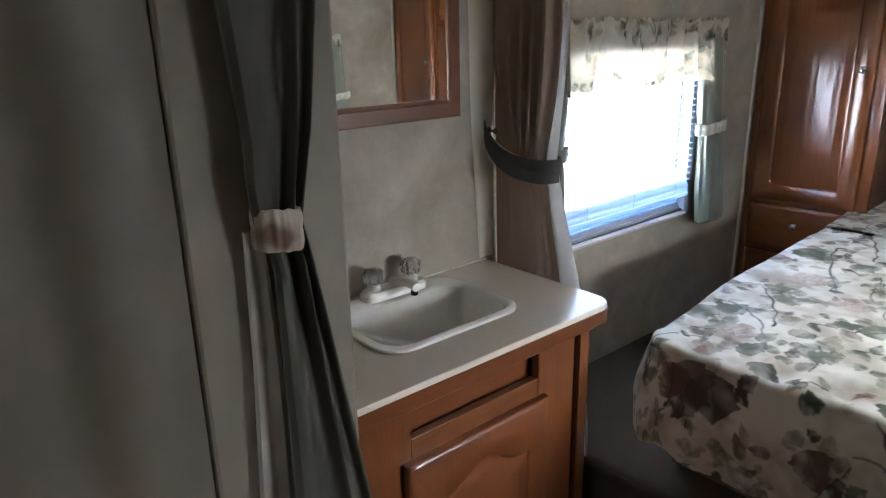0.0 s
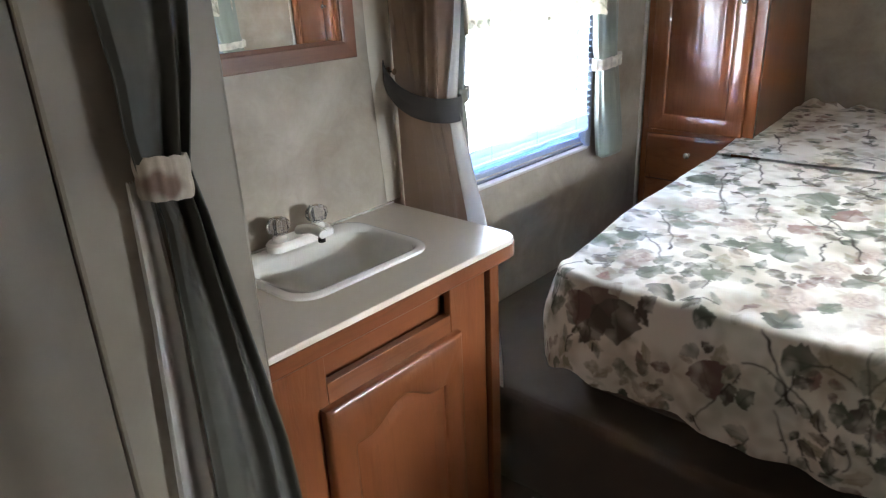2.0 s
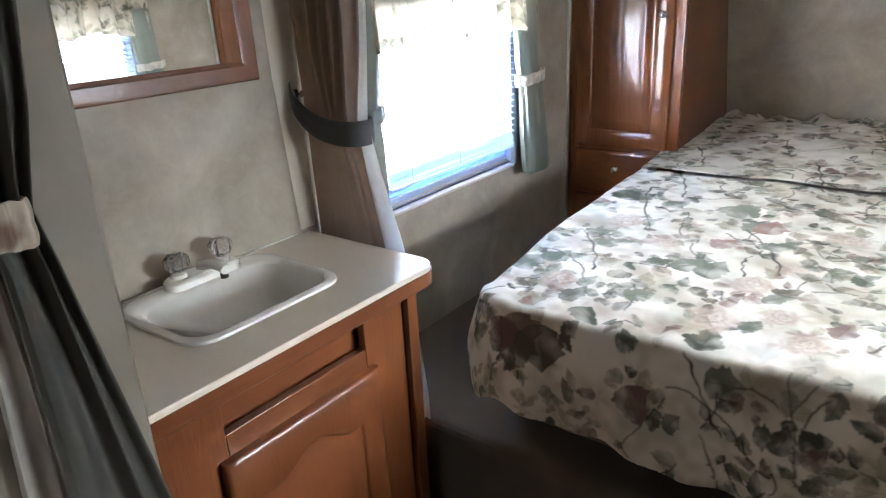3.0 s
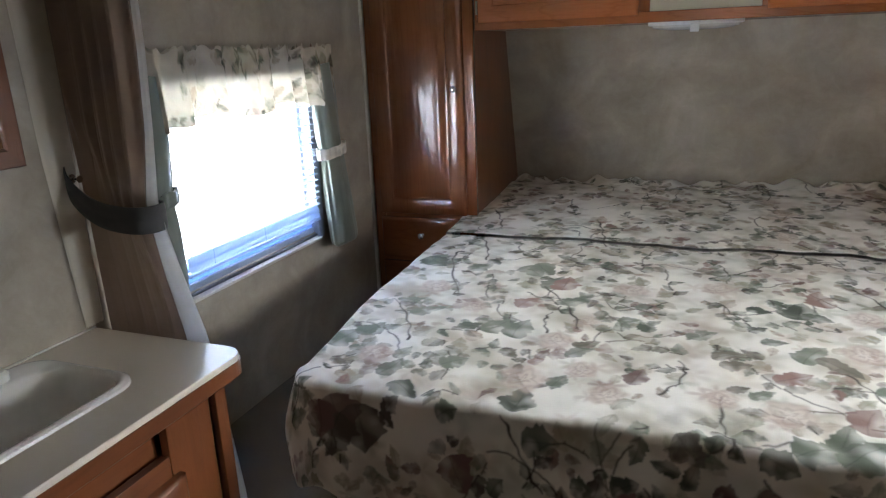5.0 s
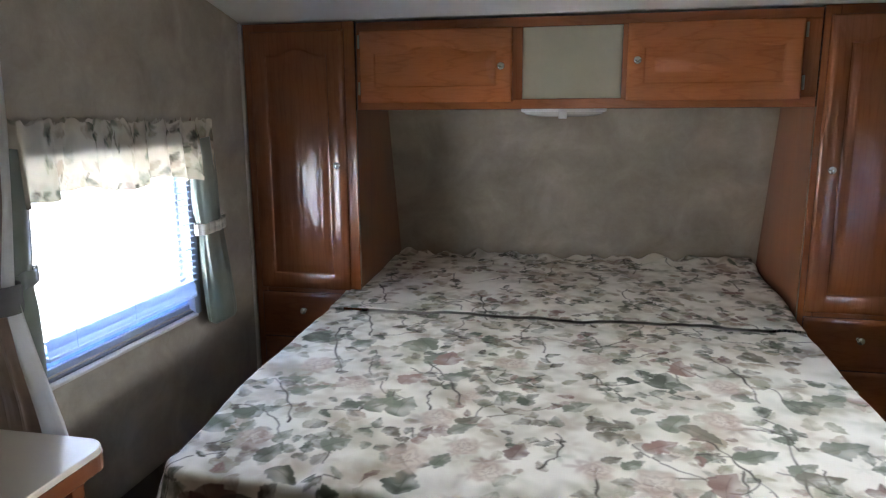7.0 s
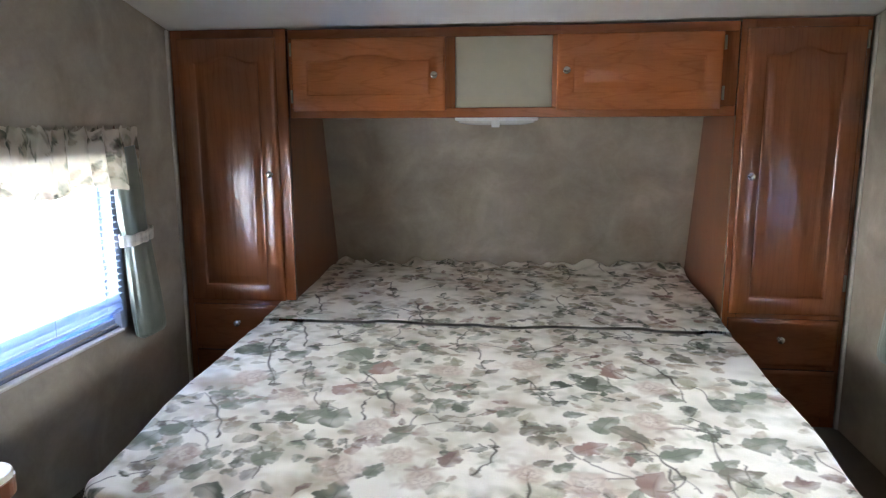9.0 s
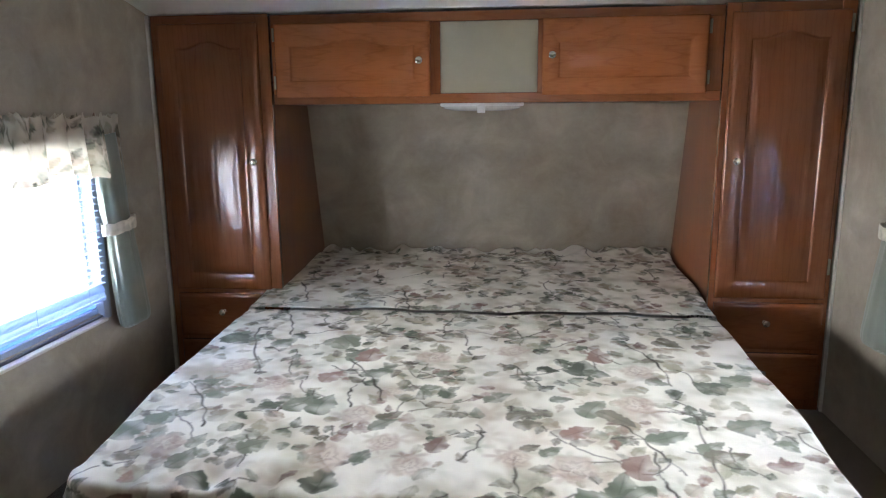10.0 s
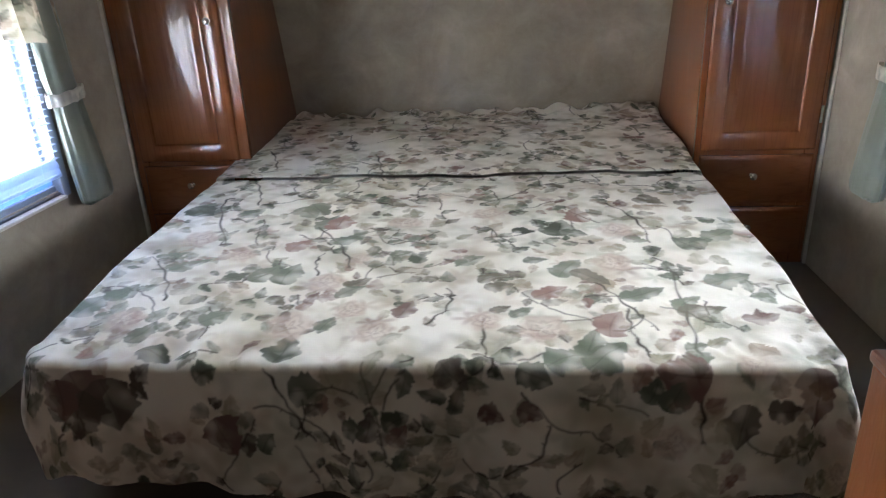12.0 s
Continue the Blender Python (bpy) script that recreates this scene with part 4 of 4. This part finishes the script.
WASHES = [(0.848, -1.122, 0.059), (0.844, -1.253, 0.053), (0.473, -0.755, 0.062), (1.781, -0.636, 0.053), (1.892, -0.721, 0.056), (1.529, -0.905, 0.058), (1.343, -1.187, 0.039), (1.254, -0.952, 0.052), (0.787, -0.525, 0.067), (1.504, -0.746, 0.043)]
STEMS = [(0.459, -0.811, 0.546, -0.939, 0.589, -1.057), (0.525, -0.201, 0.586, -0.33, 0.62, -0.451), (0.486, 0.085, 0.544, -0.027, 0.574, -0.131), (0.845, -0.624, 0.937, -0.763, 0.985, -0.886), (0.916, -0.921, 0.896, -0.859, 0.904, -0.801), (0.893, 0.033, 0.931, -0.104, 0.959, -0.234), (1.628, -0.476, 1.687, -0.59, 1.702, -0.75), (1.553, -0.973, 1.601, -1.054, 1.653, -1.176), (1.723, -0.886, 1.719, -1.14, 1.709, -1.271), (1.605, -1.086, 1.605, -1.189, 1.624, -1.272), (1.227, -0.987, 1.236, -1.064, 1.192, -1.151), (1.314, -1.125, 1.318, -1.239, 1.343, -1.297), (0.623, -0.727, 0.515, -0.467, 0.528, -0.388)]
STEMS_FRONT = [(0.9, -1.301, 0.941, -1.372, 0.987, -1.457), (1.685, -1.252, 1.706, -1.351, 1.707, -1.432)]
LAID = {"dark": DARK_LEAVES + FAR_LEAVES + FOOT_LEAVES, "sage": SAGE_LEAVES, "mauve": MAUVE_LEAVES, "front": FRONT_LEAVES, "blotch": BLOTCHES, "roses": ROSES,
        "washes": WASHES + [(0.547, -1.357, 0.06), (1.04, -1.31, 0.05), (0.84, -1.436, 0.06), (1.55, -1.437, 0.06)], "stems": STEMS + STEMS_FRONT}
img, grid = flower_print(us[0], us[-1], vs[0], vs[-1], 11, 0.0018, LAID, 1.4, (246, 243, 234))
for c in cloths:
    print_on(c.data, img, grid, np.stack([U, V], -1).reshape(-1, 2))


# ---- curtains ----
def drape(name, levels, parent, material, along, out, folds, label="", cols=120, rows=60, phase=0.0, lean=None, sharp=0.35, bias=1.0, crease=False):
    """Hanging cloth: levels of (z, left, right, depth, offset) from the top down; along and out are axes 0 or 1."""
    zs = np.linspace(levels[0][0], levels[-1][0], rows)
    lz = [k[0] for k in levels][::-1]
    pick = lambda j: np.interp(zs, lz, [k[j] for k in levels][::-1])
    a, b, dep, off = pick(1), pick(2), pick(3), pick(4)
    s = np.linspace(0, 1, cols)
    S, ZZ = np.meshgrid(s, zs)
    w = 2 * np.pi * folds * (S ** bias + 0.03 * np.sin(7 * S + phase)) + phase + 0.25 * np.sin(ZZ * 3 + phase)
    wave = np.sin(w) + sharp * np.sin(2 * w + 0.7)
    if crease:
        wave = 2 * np.abs(np.sin(w / 2)) ** 0.55 - 1.1 + 0.12 * np.sin(3 * w + 2 * ZZ)
    taper = np.clip(S * 9, 0.25, 1) * np.clip((1 - S) * 9, 0.25, 1)
    if lean is not None:
        taper = taper * lean(S, ZZ)
    P = np.zeros((rows, cols, 3))
    P[..., along] = a[:, None] + (b - a)[:, None] * (S + 0.05 / max(folds, 1) * np.cos(w))
    P[..., 1 - along] = off[:, None] + out * dep[:, None] * wave * taper
    P[..., 2] = ZZ + 0.002 * np.sin(S * 40)
    ob = sheet(name, P, parent, material, label)
    if material is DARK_SAGE:
        th = ob.modifiers.new("thickness", "SOLIDIFY")
        th.thickness, th.offset = 0.0016, 0
    return ob, S, ZZ


def band(name, pts, height, parent, material, label="", thick=0.004, pucker=0.0):
    """A cloth strap along pts, each (place, outward way)."""
    rings = []
    for i, (p, n) in enumerate(pts):
        n = Vector(n).normalized()
        p = Vector(p) + n * pucker * math.sin(i * 1.0 + 0.8 * math.sin(i * 0.4)) + Vector((0, 0, pucker * math.sin(i * 0.5)))
        up = Vector((0, 0, 1 + 18 * pucker * math.sin(i * 0.6)))
        rows = [(k, 1 + 0.3 * abs(math.sin(2 * math.pi * k)) - 0.3 * (2 * abs(k)) ** 6) for k in np.linspace(-0.5, 0.5, 15)]
        rings.append([p + up * height * k + n * (thick * q) for k, q in [(-0.5, 0)] + rows + [(0.5, 0)]])
    return part(name, loops(rings, cap0=True), material, parent, label, True)


def glide(pts, n=6):
    """More steps between the places of a strap."""
    P = [np.array(tuple(p) + tuple(Vector(q).normalized())) for p, q in pts]
    P = [P[0]] + P + [P[-1]]
    out = []
    for a, b, c, d in zip(P, P[1:], P[2:], P[3:]):
        for t in np.linspace(0, 1, n, endpoint=False):
            k = 0.5 * (2 * b + (c - a) * t + (2 * a - 5 * b + 4 * c - d) * t * t + (3 * b - a - 3 * c + d) * t ** 3)
            out.append((tuple(k[:3]), tuple(k[3:])))
    return out


def oval(c, ry, rx, z, tilt=0.0, n=28):
    return [((c[0] + rx * math.cos(a), c[1] + ry * math.sin(a), z + tilt * math.sin(a)), (math.cos(a), math.sin(a), 0)) for a in np.linspace(0, 2 * math.pi, n)]


# dark curtain tied back on the hallway partition
cur = thing("tied_curtain", (0.47, -2.18, LOW), "dark grey-green curtain tied with a floral band beside the partition", "curtain")
drape("upper_cloth", [(1.64, -2.262, -2.098, 0.006, 0.457), (1.08, -2.246, -2.112, 0.007, 0.461), (0.92, -2.232, -2.136, 0.008, 0.465), (0.86, -2.234, -2.150, 0.009, 0.467), (0.805, -2.226, -2.160, 0.012, 0.463)], cur, DARK_SAGE, 1, 1, 2.2, phase=0.9, bias=2.4, sharp=0.2)
drape("lower_cloth", [(0.805, -2.214, -2.160, 0.011, 0.463), (0.75, -2.206, -2.150, 0.013, 0.467), (0.62, -2.206, -2.128, 0.009, 0.467), (0.36, -2.208, -2.084, 0.009, 0.467), (LOW + 0.01, -2.222, -2.030, 0.010, 0.467)], cur, DARK_SAGE, 1, 1, 1.9, phase=2.6, bias=2.4, sharp=0.15)
drape("lining", [(0.80, -2.234, -2.204, 0.004, 0.443), (0.62, -2.240, -2.196, 0.007, 0.443), (0.36, -2.256, -2.196, 0.008, 0.443), (LOW + 0.01, -2.29, -2.20, 0.010, 0.443)], cur, LINING, 1, 1, 1.5, "white curtain lining")
tie = band("tieback", oval((0.462, -2.194), 0.028, 0.022, 0.804, -0.004, 84), 0.054, cur, FLORAL, "cream floral tie band", pucker=0.0009)
img, grid = flower_print(-0.2, 0.2, -0.1, 0.1, 5, 0.003, None, 0.5, (190, 178, 162))
gu, gv = np.meshgrid(np.linspace(-0.2, 0.2, img.shape[1]), np.linspace(-0.1, 0.1, img.shape[0]))
bloom = 0.85 * np.clip(1.6 - ((gu + 0.026 + 0.004 * np.sin(gv * 160)) / 0.021) ** 2 - ((gv + 0.004 * np.sin(gu * 240)) / 0.016) ** 2, 0, 1)[..., None]
img = img * (1 - bloom) + np.array(srgb(120, 92, 80)[:3]) * bloom
co = np.array([v.co[:] for v in tie.data.vertices]) + np.array(ORIGIN[cur.name])
print_on(tie.data, img, grid, np.stack([co[:, 1] + 2.18, co[:, 2] - 0.80], -1))

# taupe curtain at the end of the washstand
cur = thing("tied_curtain", (0.13, -1.352, 0.0), "taupe pleated curtain with white lining tied beside the washstand", "curtain")
right = lambda S, Z: 0.06 + 0.94 * np.clip((S - 0.40) * 3.4 + np.clip((Z - 0.75) * 8, -1, 2), 0, 1)
drape("cloth", [(1.64, 0.012, 0.225, 0.027, -1.350), (1.05, 0.004, 0.216, 0.029, -1.352), (0.90, 0.004, 0.206, 0.028, -1.354), (0.76, 0.010, 0.180, 0.014, -1.354), (0.70, 0.010, 0.180, 0.012, -1.352), (0.50, 0.006, 0.226, 0.026, -1.345), (0.08, 0.012, 0.262, 0.027, -1.343), (0.004, 0.012, 0.266, 0.027, -1.343)], cur, TAUPE, 0, -1, 5.0, phase=2.4, bias=1.25, crease=True, lean=right, cols=200)
drape("lining", [(1.64, 0.220, 0.236, 0.003, -1.345), (1.05, 0.208, 0.226, 0.004, -1.346), (0.90, 0.198, 0.216, 0.004, -1.348), (0.74, 0.172, 0.204, 0.004, -1.352), (0.60, 0.190, 0.238, 0.005, -1.350), (0.46, 0.218, 0.278, 0.005, -1.347), (0.08, 0.252, 0.318, 0.005, -1.342), (0.004, 0.254, 0.320, 0.005, -1.342)], cur, LINING, 0, -1, 0.8, "white curtain lining", cols=24)
pts = [((0.002, -1.384, 0.800), (-0.3, -1, 0)), ((0.020, -1.394, 0.780), (-0.2, -1, 0)), ((0.055, -1.398, 0.752), (0, -1, 0)), ((0.10, -1.398, 0.732), (0, -1, 0)), ((0.150, -1.396, 0.724), (0, -1, 0)), ((0.188, -1.388, 0.722), (0.5, -1, 0)), ((0.206, -1.362, 0.722), (1, 0, 0)), ((0.196, -1.332, 0.724), (0.5, 1, 0)), ((0.12, -1.322, 0.735), (0, 1, 0)), ((0.02, -1.322, 0.79), (0, 1, 0))]
pts = glide(pts)
band("tieback", pts, 0.056, cur, TIE_GREY, "dark grey tie band")
drape("lining", [(1.64, -1.456, -1.362, 0.0006, 0.0025), (0.85, -1.438, -1.362, 0.0006, 0.0025), (0.66, -1.424, -1.362, 0.0006, 0.0025), (0.474, -1.410, -1.362, 0.0006, 0.0025)], cur, PLAIN_LINING, 1, 1, 1.0, "white curtain lining", cols=20, rows=20)
part("hook", lathe([(0.010, 0), (0.010, 0.003), (0.004, 0.006), (0.004, 0.02), (0.008, 0.024)], (0.0005, -1.372, 0.80), (1, 0, 0), 12), CHROME, cur, "", True)

# ---- window dressing ----


def sheer(name):
    m = Mat(name, 0.8, spec=0.2)
    a = m.n.new("ShaderNodeAttribute")
    a.attribute_name = "print"
    m.l.new(a.outputs["Color"], m.b.inputs["Base Color"])
    let_through(m, a.outputs["Color"], 0.15)
    return m.bump(m.noise(60, 4), 0.2, 0.004).m


SHEER = sheer("floral_valance_cotton")
VIMG, VGRID = flower_print(0, 1.6, 0.8, 1.1, 21, 0.0025, None, 1.5, (206, 197, 180))


def dressing(side):
    X = (lambda d: d) if side == 0 else (lambda d: WIDE - d)
    sg = 1 if side == 0 else -1
    v = thing("window_valance", (X(0.04), -0.75, 1.05), "gathered cream floral valance over the window", "valance", "window valances")
    # ruffled cloth on a rod, with returns to the wall
    nc, nr = 420, 34
    s, zz = np.linspace(0, 1, nc), np.linspace(0, 1, nr)
    S, T = np.meshgrid(s, zz)
    y = -1.172 + 0.866 * S
    pleat = np.sin(S * 44 + 2.6 * np.sin(S * 9)) * (0.007 + 0.016 * T) + 0.0035 * np.sin(S * 131 + 1 + 2 * T)
    ends = np.clip(np.minimum(S, 1 - S) / 0.035, 0, 1) ** 0.6
    pinch = 1 - 0.55 * np.exp(-((T - 0.16) / 0.06) ** 2)
    P = np.zeros((nr, nc, 3))
    P[..., 0] = X(0.006) + sg * ends * (0.050 + pleat * pinch)
    P[..., 1] = y + 0.005 * np.cos(S * 68)
    P[..., 2] = 1.056 + 0.006 * np.sin(S * 60) * (1 - T) + 0.004 * np.sin(S * 141) * (1 - T) - T * (0.175 + 0.060 * np.clip((S - 0.91) * 18, 0, 1) + 0.012 * np.sin(S * 16 + 1) + 0.004 * np.sin(S * 68))
    c = sheet("cloth", P, v, SHEER)
    print_on(c.data, VIMG, VGRID, np.stack([S * 1.5, 1.08 - T * 0.2], -1).reshape(-1, 2))
    # turned-over heading and the bunched end, a second layer of the same cloth
    Q = P.copy()
    Q[..., 0] = X(0.006) + sg * ends * (0.030 + 0.7 * pleat * pinch)
    h = sheet("heading", Q, v, SHEER, "", T < 0.24 + 0.74 * np.clip((S - 0.90) * 25, 0, 1))
    print_on(h.data, VIMG, VGRID, np.stack([1.5 - S * 1.5, 0.84 + T * 0.2], -1).reshape(-1, 2))
    part("rod", lathe([(0.005, 0), (0.005, 0.78)], (X(0.036), -1.143, 1.026), (0, 1, 0), 10), VINYL, v)
    for flip in (0, 1):
        Yf = (lambda y: y) if flip == 0 else (lambda y: -1.572 - y)
        k = thing("window_curtain", (X(0.05), Yf(-0.36), 0.39), "narrow sage-green curtain panel tied beside the window", "curtain", "window side curtains")
        # each half hangs as one soft full column, narrow at the tie
        def column(name, rows, phase):
            rings = []
            lz = [r[0] for r in rows][::-1]
            for z in np.linspace(rows[0][0], rows[-1][0], 30):
                yc, hy, hx, xo = (np.interp(z, lz, [r[q] for r in rows][::-1]) for q in (1, 2, 3, 4))
                ring = []
                for a in np.linspace(0, 2 * math.pi, 56, endpoint=False):
                    f = 1 + 0.07 * math.sin(3 * a + phase + 2 * z) + 0.045 * math.sin(7 * a + phase * 2 + 5 * z) + 0.02 * math.sin(13 * a - 9 * z)
                    ring.append(Vector((X(xo + hx * f * math.cos(a)), Yf(yc + hy * f * math.sin(a)), z + 0.004 * math.sin(2 * a + phase))))
                rings.append(ring)
            return part(name, loops(rings, cap0=True), SAGE, k, "", True)

        column("upper_cloth", [(1.0, -0.386, 0.066, 0.020, 0.040), (0.86, -0.382, 0.068, 0.024, 0.044), (0.76, -0.376, 0.066, 0.026, 0.044), (0.712, -0.366, 0.064, 0.024, 0.044)], 0.4)
        column("lower_cloth", [(0.711, -0.366, 0.062, 0.024, 0.044), (0.64, -0.366, 0.067, 0.027, 0.048), (0.52, -0.357, 0.075, 0.030, 0.054), (0.42, -0.347, 0.079, 0.030, 0.058), (0.392, -0.345, 0.077, 0.028, 0.058), (0.380, -0.337, 0.058, 0.020, 0.058)], 1.9)
        tb = band("tieback", oval((X(0.044), Yf(-0.366)), 0.078, 0.030, 0.712, 0.006, 84), 0.037, k, FLORAL if flip == 0 else SAGE, "cream floral tie band" if flip == 0 else "", pucker=0.0016)
        co = np.array([q.co[:] for q in tb.data.vertices]) + np.array(ORIGIN[k.name])
        print_on(tb.data, 0.4 * VIMG + 0.6 * np.array(srgb(232, 228, 218)[:3]), VGRID, np.stack([co[:, 1] + 1.4, co[:, 2] + 0.25], -1))
        k.location.y += EAST * side
    v.location.y += EAST * side


dressing(0)
dressing(1)

# low oak cabinet beside the doorway
low = thing("low_cabinet", (1.87, -2.2, LOW), "low glossy oak cabinet beside the hallway doorway", "cabinet")
part("body", box(1.783, 1.96, -2.745, -1.600, LOW, 0.558, 0.004), STAND_Z, low)
part("top", box(1.779, 1.96, -2.745, -1.596, 0.5585, 0.576, 0.005), STAND_Y, low)
